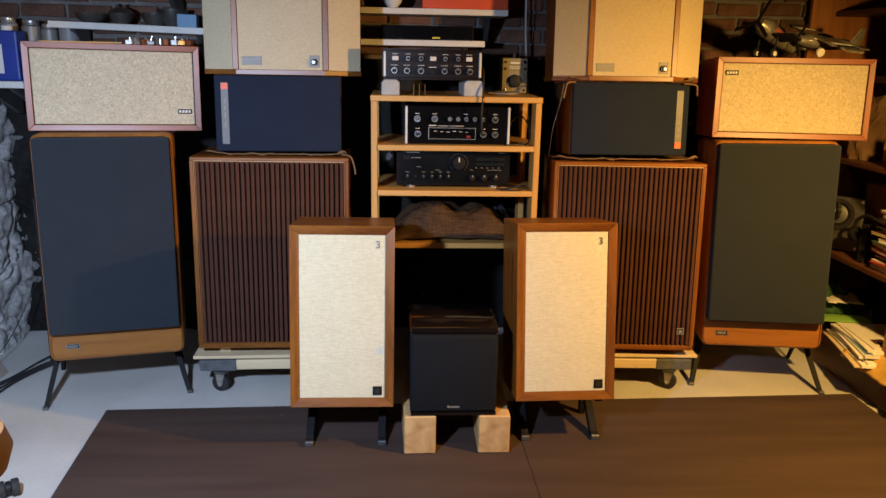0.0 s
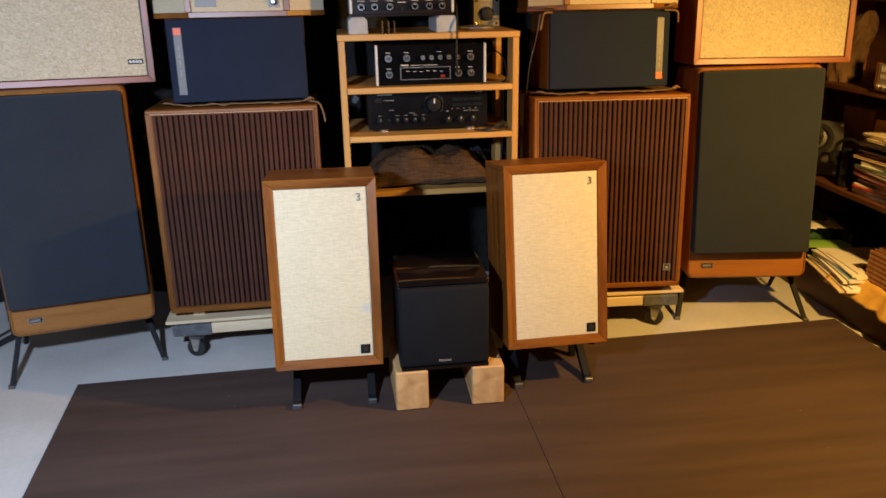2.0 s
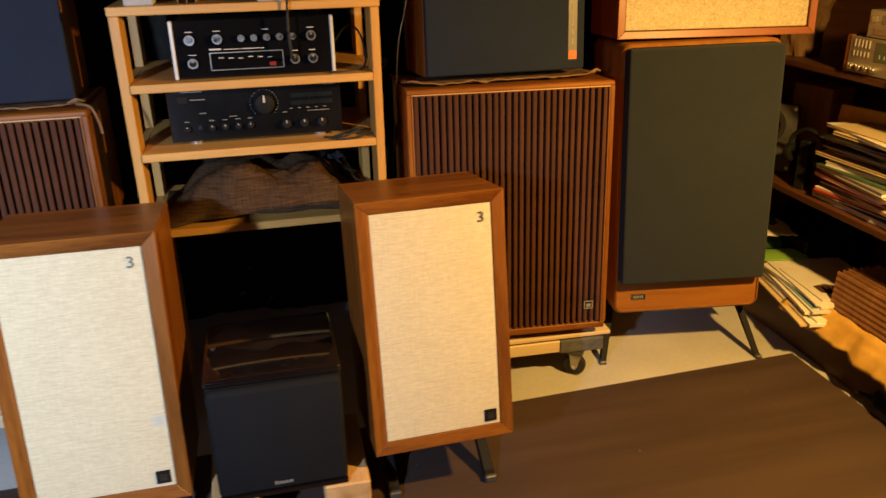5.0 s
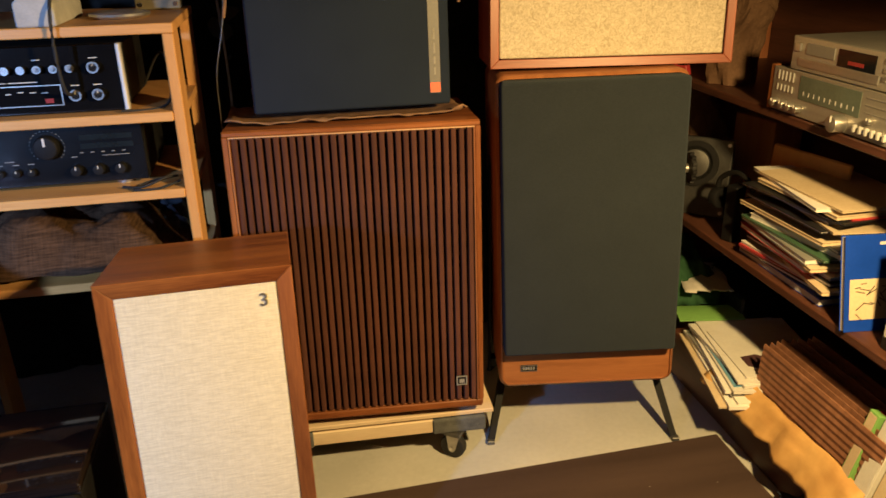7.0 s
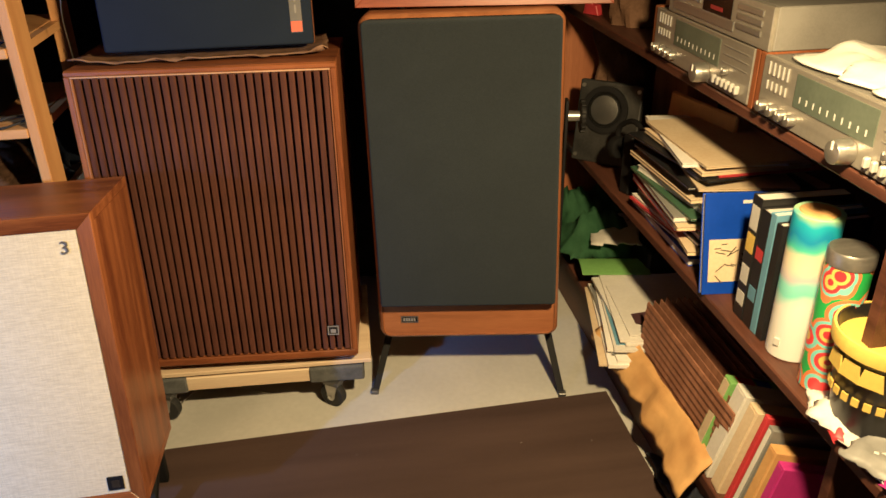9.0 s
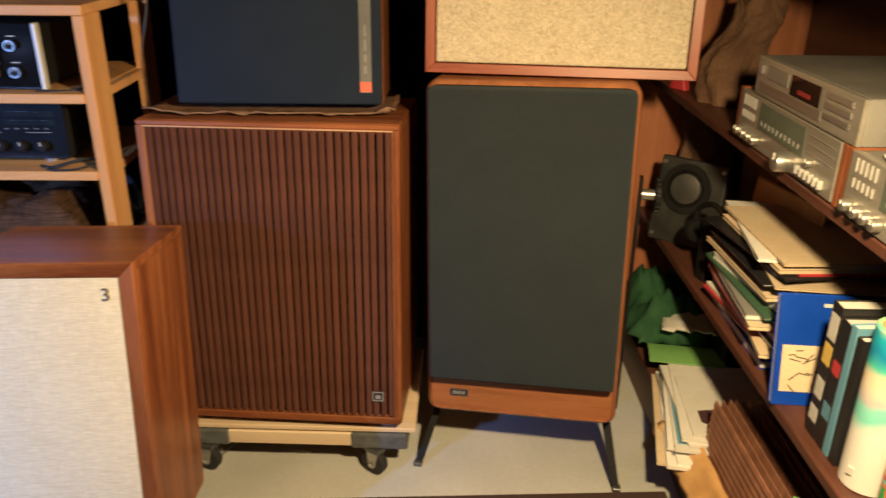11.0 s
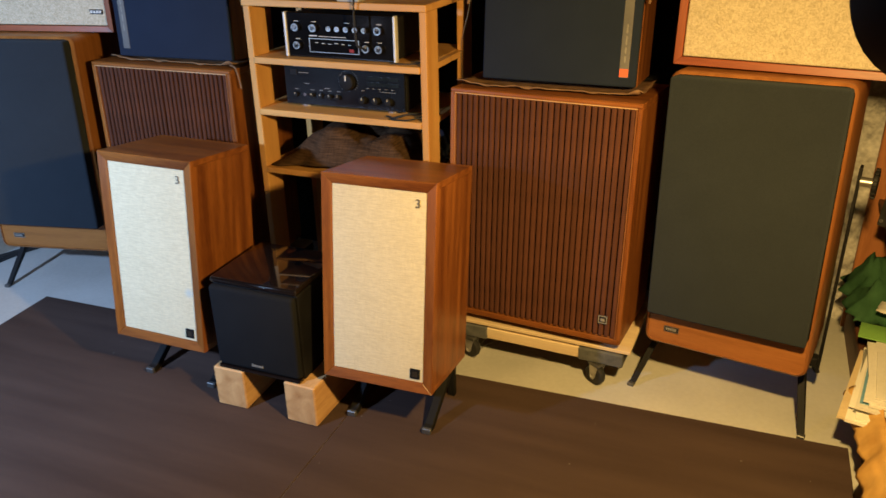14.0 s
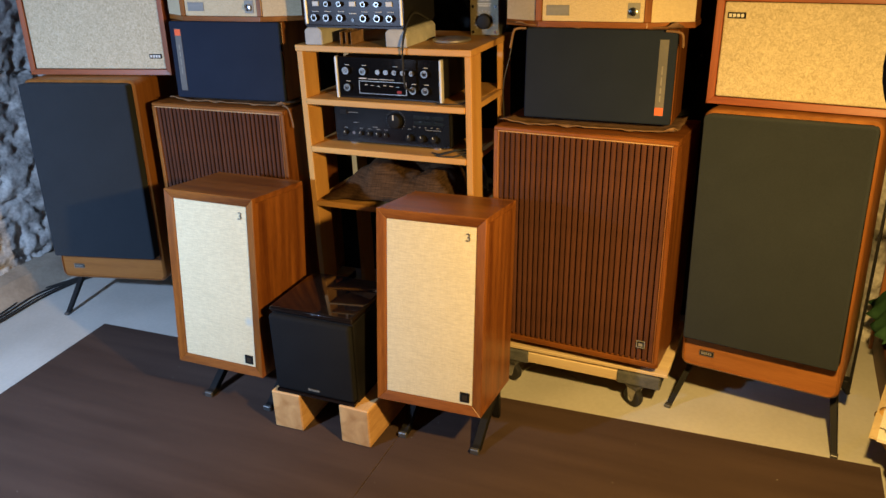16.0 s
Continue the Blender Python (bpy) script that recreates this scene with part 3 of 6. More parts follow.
def monitor(m, label, flip):
    w, h, d = 0.491, 0.2976, 0.30
    t = thing("monitor_speaker", m, label, "loudspeaker", "pair of dark blue monitor speakers")
    part("cabinet", box((-w / 2, 0.022, 0.0), (w / 2, d, h), 0.0025), walnut_z, t, "walnut veneer cabinet")
    g = part("grille", box((-w / 2 + 0.001, 0.0, 0.001), (w / 2 - 0.001, 0.021, h - 0.001), 0.007, 3), navy_cloth, t, "dark navy cloth grille", smooth=True)
    s = -1 if not flip else 1
    x = s * (w / 2 - 0.040)
    zt = (0.03, h - 0.03)
    b = part("label_strip", box((x - 0.014, -0.0015, zt[0]), (x + 0.014, 0.001, zt[1]), 0.0005), strip_grey, t, "long grey label strip")
    zo = zt[1] - 0.026 if not flip else zt[0] + 0.002
    part("emblem", box((x - 0.013, -0.0026, zo), (x + 0.013, -0.0010, zo + 0.024), 0.0004), orange_badge, b, "bright orange square emblem")
    bm = bmesh.new()
    for k, (a, c) in enumerate(((0.060, 0.022), (0.086, 0.022), (0.112, 0.030), (0.146, 0.030))):
        z0 = zt[1] - a - c * 0.9 if not flip else zt[0] + a - 0.015
        bm_box(bm, (x - 0.0022, -0.0022, z0), (x + 0.0022, -0.0012, z0 + c * 0.85))
    tagged(part("lettering", bm, dim_print, b), kind="stuff")
    return t


monitor(pose(-0.7007, 3.0525, 0.9982, -2.51, 0.12, 3.69), "dark navy monitor speaker with orange badge and walnut cabinet", False)
monitor(pose(0.7290, 3.1053, 0.9927, -4.55, 0.07, 0.23), "dark navy monitor speaker turned upside down, orange badge low", True)


def facet_speaker(m, label, plate):
    cw, a, b, h, d = 0.345, 0.135, 0.085, 0.50, 0.27
    t = thing("faceted_speaker", m, label, "loudspeaker", "pair of faceted tan speakers")
    o = [(-cw / 2, 0), (cw / 2, 0), (cw / 2 + a, b), (cw / 2 + a, d), (-cw / 2 - a, d), (-cw / 2 - a, b)]
    part("bottom_board", prism(o, 0.0, 0.018, "xy", 0.001), walnut_x, t)
    part("top_board", prism(o, h - 0.018, h, "xy", 0.001), walnut_x, t)
    part("body", prism([(u * 0.985, v * 0.96 + 0.013) for u, v in o], 0.0182, h - 0.0182, "xy"), walnut_z, t)
    part("front_grille", box((-cw / 2 + 0.012, 0.003, 0.019), (cw / 2 - 0.012, 0.0125, h - 0.019), 0.001), burlap, t, "tan woven grille cloth")
    for s in (-1, 1):
        part("corner_post", box((s * cw / 2 - 0.011, -0.001, 0.0185), (s * cw / 2 + 0.011, 0.022, h - 0.0185), 0.002), walnut_z, t)
        ang = math.degrees(math.atan2(b, a))
        L = math.hypot(a, b)
        m2 = pose(s * cw / 2, 0.0, 0, 0, 0, ang if s > 0 else 180 - ang)
        bm = bmesh.new()
        bm_box(bm, (0.012, -0.002 if s > 0 else -0.010, 0.0185), (L - 0.004, 0.010 if s > 0 else 0.002, h - 0.0185), 0.001)
        part("side_grille", bm, burlap, t, "pale woven side grille", m=m2)
    part("name_plate", box((-cw / 2 + 0.026, 0.0005, 0.036), (-cw / 2 + 0.100, 0.0035, 0.068), 0.0006), plate_metal, t, plate)
    p = part("control_plate", box((cw / 2 - 0.062, 0.0005, 0.030), (cw / 2 - 0.024, 0.0035, 0.076), 0.0006), plate_metal, t)
    part("knob", cyl((cw / 2 - 0.043, -0.012, 0.050), (cw / 2 - 0.043, 0.001, 0.050), 0.013, seg=20, bevel=0.002), chrome, p, smooth=True)
    return t


facet_speaker(pose(-0.684, 3.0425, 1.2985, -2.0, 0, 1.5), "tan grille-cloth speaker with angled sides and walnut edges", "brushed silver name plate")
facet_speaker(pose(0.711, 3.082, 1.2965, -3.5, 0, 0.0), "tan faceted speaker with walnut edges, stacked on the monitor", "worn bronze name plate")


def wide_speaker(m, label, logo):
    w, h, d, rail = 0.6205, 0.3252, 0.30, 0.022
    t = thing("shelf_speaker", m, label, "loudspeaker", "pair of mottled gold speakers lying sideways")
    shell(t, w, h, d, 0.015, 0.018, mahogany_x, mahogany_z)
    framed_front(t, w, h, rail, 0.0, 0.015, mahogany_x, mahogany_z, 0.002)
    part("grille", box((-w / 2 + rail + 0.002, 0.008, rail + 0.002), (w / 2 - rail - 0.002, 0.0145, h - rail - 0.002), 0.004, 2), gold_cloth, t, "mottled gold grille cloth")
    x, z = logo
    b = part("badge", box((x - 0.026, 0.004, z - 0.009), (x + 0.026, 0.009, z + 0.009), 0.001), black_metal, t, "small dark badge")
    badge_bars(b, x - 0.022, z - 0.005, 0.046, 0.010, 0.0042, pale_ink)
    for sx in (-0.2, 0.2):
        part("foot", cyl((sx, 0.05, -0.008), (sx, 0.05, 0.0), 0.012, seg=12), rubber, t)
        part("foot", cyl((sx, 0.24, -0.008), (sx, 0.24, 0.0), 0.012, seg=12), rubber, t)
    return t


wide_speaker(pose(-1.3110, 3.0134, 1.0776, -1.19, 0.76, 15.38), "mahogany speaker with mottled gold cloth lying sideways", (0.6205 / 2 - 0.060, 0.075))
wide_speaker(pose(1.3829, 3.0578, 1.0745, -3.23, -0.09, -8.48), "mahogany speaker with golden cloth, model aircraft on top", (-0.6205 / 2 + 0.060, 0.325 - 0.062))


def tower_speaker(m, label, stand_z):
    w, h, d = 0.4957, 0.880, 0.345
    t = thing("tower_speaker", m, label, "loudspeaker", "pair of large speakers on splayed stands")
    o = rounded(-w / 2, 0, w / 2, h, 0.030)
    i = rounded(-w / 2 + 0.010, 0.010, w / 2 - 0.010, h - 0.010, 0.022)
    bm = bmesh.new()
    o2 = rounded(-w / 2 + 0.003, 0.003, w / 2 - 0.003, h - 0.003, 0.028)
    loops = [[bm.verts.new((u, y, v)) for u, v in c] for c, y in ((o, d), (o, 0.014), (o2, 0.006), (i, 0.0), (i, d))]
    for a, b in zip(loops, loops[1:] + loops[:1]):
        for k in range(len(a)):
            bm.faces.new((a[k], a[(k + 1) % len(a)], b[(k + 1) % len(a)], b[k]))
    bmesh.ops.recalc_face_normals(bm, faces=bm.faces)
    part("cabinet", bm, teak_z, t, "oiled teak wrap-around cabinet", smooth=True)
    part("back_panel", prism(i, d - 0.02, d - 0.004), black_matte, t)
    part("baffle", prism(i, 0.022, 0.030), black_matte, t)
    part("lower_panel", prism(rounded(-w / 2 + 0.0105, 0.0105, w / 2 - 0.0105, 0.134, 0.020), 0.007, 0.0215), teak_x, t, "plain teak panel below the grille")
    part("grille", box((-w / 2 + 0.0125, -0.046, 0.122), (w / 2 - 0.0125, 0.021, h - 0.0125), 0.009, 3), green_cloth, t, "dark grey-green cloth grille", smooth=True)
    x = -w / 2 + 0.085
    b = part("badge", box((x - 0.024, 0.0045, 0.048), (x + 0.024, 0.0075, 0.068), 0.0008), black_metal, t, "small black badge with silver border")
    badge_bars(b, x - 0.018, 0.053, 0.036, 0.010, 0.0046, dim_print, 5)
    bm = bm_ring(bmesh.new(), [(x - 0.0238, 0.0482), (x + 0.0238, 0.0482), (x + 0.0238, 0.0678), (x - 0.0238, 0.0678)],
                 [(x - 0.022, 0.050), (x + 0.022, 0.050), (x + 0.022, 0.066), (x - 0.022, 0.066)], 0.0040, 0.0048)
    part("border", bm, silver, b)
    return t


def splay_stand(m, knob):
    t = thing("speaker_stand", m, "black metal splayed-leg stand under a large speaker", "stand", "splayed speaker stands")
    h = 0.2
    for s in (-1, 1):
        bm = bmesh.new()
        for y0, y1, z0, z1, hw0, hw1 in ((0.16, -0.012, h + 0.02, 0.0, 0.022, 0.011),):
            a = [bm.verts.new(p) for p in ((s * 0.20, y0 - hw0, z0), (s * 0.20, y0 + hw0, z0), (s * 0.262, y1 + hw1, z1), (s * 0.262, y1 - hw1, z1))]
            b = [bm.verts.new(p) for p in ((s * 0.222, y0 - hw0, z0), (s * 0.222, y0 + hw0, z0), (s * 0.280, y1 + hw1, z1), (s * 0.280, y1 - hw1, z1))]
            bm.faces.new(a)
            bm.faces.new(b[::-1])
            for k in range(4):
                bm.faces.new((a[(k + 1) % 4], a[k], b[k], b[(k + 1) % 4]))
        bmesh.ops.recalc_face_normals(bm, faces=bm.faces)
        leg = part("front_leg", bm, black_metal, t)
        part("foot_cap", box((s * 0.271 - 0.011, -0.026, 0.0), (s * 0.271 + 0.011, -0.004, 0.013), 0.002), grey_metal, leg)
        part("rear_leg", cyl((s * 0.21, 0.18, h), (s * 0.25, 0.40, 0.0), 0.011, 0.009, seg=10), black_metal, t, smooth=True)
        part("side_upright", box((s * 0.262 - 0.004, 0.19, 0.12), (s * 0.262 + 0.004, 0.225, 0.81), 0.001), black_metal, t)
    part("cross_bar", box((-0.26, 0.165, 0.150), (0.26, 0.20, 0.181), 0.002), black_metal, t)
    if knob:
        k = part("tilt_knob", cyl((0.266, 0.207, 0.765), (0.298, 0.207, 0.765), 0.014, seg=14), silver, t, smooth=True)
        bm = cyl((0.298, 0.207, 0.765), (0.312, 0.207, 0.765), 0.040, seg=24, bevel=0.003)
        part("grip", bm, black_matte, k)
        bm = bmesh.new()
        for q in range(12):
            an = 2 * math.pi * q / 12
            bm_box(bm, (-0.006, -0.005, 0.038), (0.006, 0.005, 0.045), 0.001, 1, Matrix.Translation((0.305, 0.207, 0.765)) @ Matrix.Rotation(an, 4, "X"))
        part("ribs", bm, black_matte, k)
    return t


TOW_L = pose(-1.3320, 2.8775, 0.1966, -1.70, 0.38, 13.68)
TOW_R = pose(1.3282, 2.9689, 0.1904, -3.32, -1.17, -10.32)
tower_speaker(TOW_L, "teak tower speaker with dark blue-green cloth grille", 0.2)
tower_speaker(TOW_R, "teak tower speaker with dark green cloth, knob beside it", 0.2)
splay_stand(pose(-1.356, 2.912, 0.0, 0, 0, 16.2), False)
splay_stand(pose(1.328, 2.976, 0.0, 0, 0, -11.2), True)


def subwoofer():
    t = thing("subwoofer", pose(-0.032, 2.434, 0.150, 0, 0, 0.3), "black subwoofer with glossy top on wooden blocks", "subwoofer")
    w, h, d = 0.306, 0.319, 0.300
    part("cabinet", box((-w / 2, 0.03, 0.0), (w / 2, d, h - 0.022), 0.004, 2), black_matte, t)
    part("top", box((-w / 2 - 0.002, 0.018, h - 0.0215), (w / 2 + 0.002, d + 0.004, h), 0.008, 3), black_gloss, t, "glossy black top with rounded edges", smooth=True)
    g = part("front_grille", box((-w / 2 + 0.001, 0.0, 0.012), (w / 2 - 0.001, 0.0295, h - 0.022), 0.012, 3), black_cloth, t, smooth=True)
    part("bottom_trim", box((-w / 2 + 0.002, -0.001, 0.0), (w / 2 - 0.002, 0.029, 0.0115), 0.002), black_gloss, t)
    bm = bmesh.new()
    for i in range(7):
        bm_box(bm, (-0.022 + i * 0.0062, -0.0012, 0.030), (-0.0176 + i * 0.0062, 0.0, 0.037 if i else 0.039))
    part("lettering", bm, dim_print, g)


subwoofer()


def timber_block(m, l):
    return solid("timber_block", box((-0.056, 0.0, 0.0), (0.056, l, 0.145), 0.004), block_wood, "rough pale wooden block propping the subwoofer", "wood block", m, "blocks under the subwoofer")


timber_block(pose(-0.149, 2.428, 0.0045, 0, 0, 1.5), 0.30)
timber_block(pose(0.115, 2.428, 0.0045, 0, 0, -1.0), 0.30)


# ---- equipment rack ----
def rack():
    t = thing("equipment_rack", pose(0, 3.0, 0), "open pine equipment rack with four shelves", "rack")
    for s in (-1, 1):
        a, b = sorted((s * 0.336, s * 0.312))
        for y0, y1 in ((0.0, 0.095), (0.33, 0.42)):
            bm = box((a, y0, 0), (b, y1, 1.2065), 0.002)
            part("post", bm, pine_z, t)
    part("shelf", box((-0.338, -0.006, 1.207), (0.338, 0.43, 1.229), 0.002), pine_x, t)
    for z in (1.037, 0.856, 0.640):
        part("shelf", box((-0.3115, -0.004, z - 0.022), (0.3115, 0.43, z), 0.002), pine_x, t)
    for s in (-1, 1):
        for z in (1.037, 0.856, 0.640):
            a, b = sorted((s * 0.334, s * 0.3121))
            part("side_rail", box((a, 0.0955, z - 0.021), (b, 0.3295, z - 0.001), 0.001), pine_y, t)


rack()


# ---- bookcase ----
BX = 1.775


def bookcase():
    t = thing("bookcase", pose(0, 0, 0), "long dark-stained wooden bookcase crowded with things", "bookcase")
    for z, th in ((0.165, 0.028), (0.531, 0.024), (0.963, 0.022), (1.328, 0.026), (1.62, 0.024)):
        part("shelf", box((1.745 if z < 0.3 else BX if z < 1.2 else BX + 0.085, 0.9, z - th), (BX + 0.46, 3.68, z), 0.003), shelf_wood, t)
    part("plinth", box((1.755, 0.9, 0.0), (1.78, 3.68, 0.136), 0.002), shelf_wood, t)
    part("end_panel", box((BX - 0.03, 3.685, 0), (BX + 0.47, 3.71, 1.9), 0.002), shelf_end_wood, t, "orange-brown end panel")
    part("back_panel", box((BX + 0.462, 0.9, 0.0), (BX + 0.472, 3.68, 1.9), 0), shelf_wood, t)
    for y in (2.08,):
        for z0, z1 in ((0.166, 0.506), (0.532, 0.940), (0.964, 1.300)):
            part("divider", box((BX + 0.03, y, z0), (BX + 0.455, y + 0.022, z1), 0.001), shelf_wood, t)


bookcase()


# ---- things on the equipment rack ----
amp_black = surf("amplifier_black", (0.0025, 0.0025, 0.003), (0.005, 0.0052, 0.006), rough=0.26, rough_var=0.06, bump=0.02, fine=400)
glass_black = surf("amplifier_glass", (0.004, 0.004, 0.005), (0.006, 0.006, 0.007), rough=0.12, rough_var=0.03, bump=0.0)
bronze_face = surf("bronze_face", (0.010, 0.0045, 0.003), (0.017, 0.008, 0.005), scale=(3, 60, 60), rough=0.32, metal=0.2, bump=0.03)
foam_grey = surf("grey_foam", (0.36, 0.36, 0.35), (0.48, 0.48, 0.46), scale=(20, 20, 20), rough=0.9, bump=0.4, fine=200)
red_window = surf("red_display", (0.20, 0.02, 0.015), (0.30, 0.03, 0.02), rough=0.3, bump=0)
blue_window = surf("dark_display", (0.008, 0.011, 0.014), (0.014, 0.02, 0.025), rough=0.2, bump=0)
green_glass = surf("tuner_dial_glass", (0.09, 0.11, 0.085), (0.13, 0.155, 0.12), rough=0.18, bump=0.0)
plaid = weave("brown_plaid_wool", (0.030, 0.017, 0.009), (0.088, 0.050, 0.026), thread=260, stretch=12, bump=0.5)


knob_metal = surf("bright_knob_metal", (0.50, 0.49, 0.47), (0.60, 0.59, 0.57), rough=0.3, metal=0.9, bump=0.0)


strip_metal = surf("bright_strip", (0.60, 0.59, 0.56), (0.72, 0.71, 0.68), rough=0.45, metal=0.35, bump=0.0)


def knob(parent, x, z, r, y=0.0, length=0.014, material=None, face=None):
    k = part("knob", cyl((x, y - length, z), (x, y - 0.0002, z), r * 0.9, r, seg=18, bevel=r * 0.12), material or black_metal, parent, smooth=True)
    if face:
        rim = lathe([(r * 0.72, 0.0), (r * 1.02, 0.0), (r * 1.02, 0.002), (r * 0.72, 0.002), (r * 0.72, 0.0)], 20)
        part("rim", rim, face, k, "bright metal rim", m=pose(x, y - length, z, 90))
    part("pointer", box((x - r * 0.08, y - length - 0.0016, z + r * 0.2), (x + r * 0.08, y - length + 0.0002, z + r * 0.85), 0), pale_ink, k)
    return k


def prints(parent, spots, y=-0.0006, material=None):
    bm = bmesh.new()
    for x, z, w, h in spots:
        bm_box(bm, (x - w / 2, y, z - h / 2), (x + w / 2, y + 0.0005, z + h / 2))
    tagged(part("lettering", bm, material or pale_ink, parent), kind="stuff")


def glass_amp():
    t = thing("preamplifier", pose(0.007, 3.035, 1.040, 0, 0, -0.5), "black glass-fronted amplifier with chrome ends on the shelf", "amplifier")
    w, h, d = 0.418, 0.146, 0.30
    part("case", box((-w / 2 + 0.008, 0.016, 0.004), (w / 2 - 0.008, d, h - 0.006), 0.002), black_matte, t)
    f = part("front_panel", box((-w / 2 + 0.010, 0.0, 0.0), (w / 2 - 0.010, 0.0155, h), 0.0015), glass_black, t, "glossy black glass front")
    for s in (-1, 1):
        a, b = sorted((s * (w / 2 - 0.0095), s * w / 2))
        part("end_strip", box((a, -0.006, -0.001), (b, 0.016, h + 0.001), 0.002), strip_metal, t, "bright chrome end strip")
    X = lambda u: -w / 2 + w * u
    for u in (0.115, 0.280, 0.855):
        knob(f, X(u), 0.099, 0.0125, face=knob_metal)
    for u in (0.425, 0.502, 0.58, 0.66, 0.74):
        knob(f, X(u), 0.099, 0.0085, face=knob_metal)
    for u in (0.12, 0.745, 0.858):
        knob(f, X(u), 0.040, 0.0125, face=knob_metal)
    g = bm_ring(bmesh.new(), [(X(0.222), 0.018), (X(0.675), 0.018), (X(0.675), 0.064), (X(0.222), 0.064)], [(X(0.228), 0.020), (X(0.669), 0.020), (X(0.669), 0.062), (X(0.228), 0.062)], -0.002, 0.0)
    part("display_frame", g, silver, f)
    part("indicator", box((X(0.585), -0.0015, 0.024), (X(0.625), -0.0001, 0.034), 0), red_window, f, "small red indicator")
    prints(f, [(X(0.29 + 0.06 * i), 0.050 - 0.0015 * (i % 3), 0.012, 0.0022) for i in range(6)] + [(X(0.26), 0.072, 0.03, 0.0042), (X(0.36), 0.071, 0.04, 0.002), (X(0.49), 0.071, 0.06, 0.002)]
           + [(X(u), 0.118, 0.018, 0.002) for u in (0.115, 0.28, 0.575, 0.855)] + [(X(u), 0.060, 0.018, 0.002) for u in (0.12, 0.745, 0.858)])
    for x in (-0.15, 0.15):
        part("foot", cyl((x, 0.05, -0.003), (x, 0.05, 0.004), 0.012, seg=12), rubber, t)


def integrated_amp():
    t = thing("integrated_amplifier", pose(-0.004, 3.06, 0.868, 0, 0, 0.5), "black integrated amplifier with large volume dial", "amplifier")
    w, h, d = 0.462, 0.143, 0.31
    part("case", box((-w / 2, 0.012, 0.0), (w / 2, d, h - 0.004), 0.002), black_matte, t)
    f = part("front_panel", box((-w / 2, 0.0, 0.0), (w / 2, 0.0115, h), 0.002), amp_black, t, "satin black metal front")
    X = lambda u: -w / 2 + w * u
    knob(f, X(0.545), 0.092, 0.029, length=0.022)
    bm = bmesh.new()
    for k in range(21):
        an = radians(225 - 270 * k / 20)
        bm_box(bm, (X(0.545) + 0.037 * math.cos(an) - 0.001, -0.0008, 0.092 + 0.037 * math.sin(an) - 0.001), (X(0.545) + 0.037 * math.cos(an) + 0.001, 0, 0.092 + 0.037 * math.sin(an) + 0.001))
    part("dial_marks", bm, dim_print, f)
    for u in (0.095, 0.235, 0.310, 0.385, 0.455):
        knob(f, X(u), 0.036, 0.0095)
    for u in (0.665, 0.77, 0.875):
        knob(f, X(u), 0.034, 0.013, length=0.02)
    part("jack", cyl((X(0.168), -0.003, 0.036), (X(0.168), 0, 0.036), 0.006, seg=14), chrome, f, smooth=True)
    for z in (0.108, 0.088):
        part("display", box((X(0.70), -0.001, z - 0.006), (X(0.95), -0.0001, z + 0.006), 0), blue_window, f)
    part("power_button", box((X(0.055), -0.004, 0.104), (X(0.115), 0.0, 0.122), 0.001), black_metal, f)
    prints(f, [(X(0.14), 0.134, 0.055, 0.0035), (X(0.17), 0.112, 0.04, 0.002), (X(0.19), 0.075, 0.02, 0.002), (X(0.36), 0.062, 0.02, 0.002), (X(0.93), 0.134, 0.03, 0.002), (X(0.66), 0.064, 0.012, 0.002), (X(0.86), 0.064, 0.06, 0.0015)]
           + [(X(0.70 + 0.05 * i), 0.073, 0.008, 0.002) for i in range(5)] + [(X(u), 0.054, 0.014, 0.0018) for u in (0.095, 0.235, 0.31, 0.385, 0.455)], material=dim_print)
    for x in (-0.17, 0.17):
        for y in (0.04, 0.26):
            part("foot", cyl((x, y, -0.012), (x, y, 0.0), 0.02, seg=16), silver, t, smooth=True)


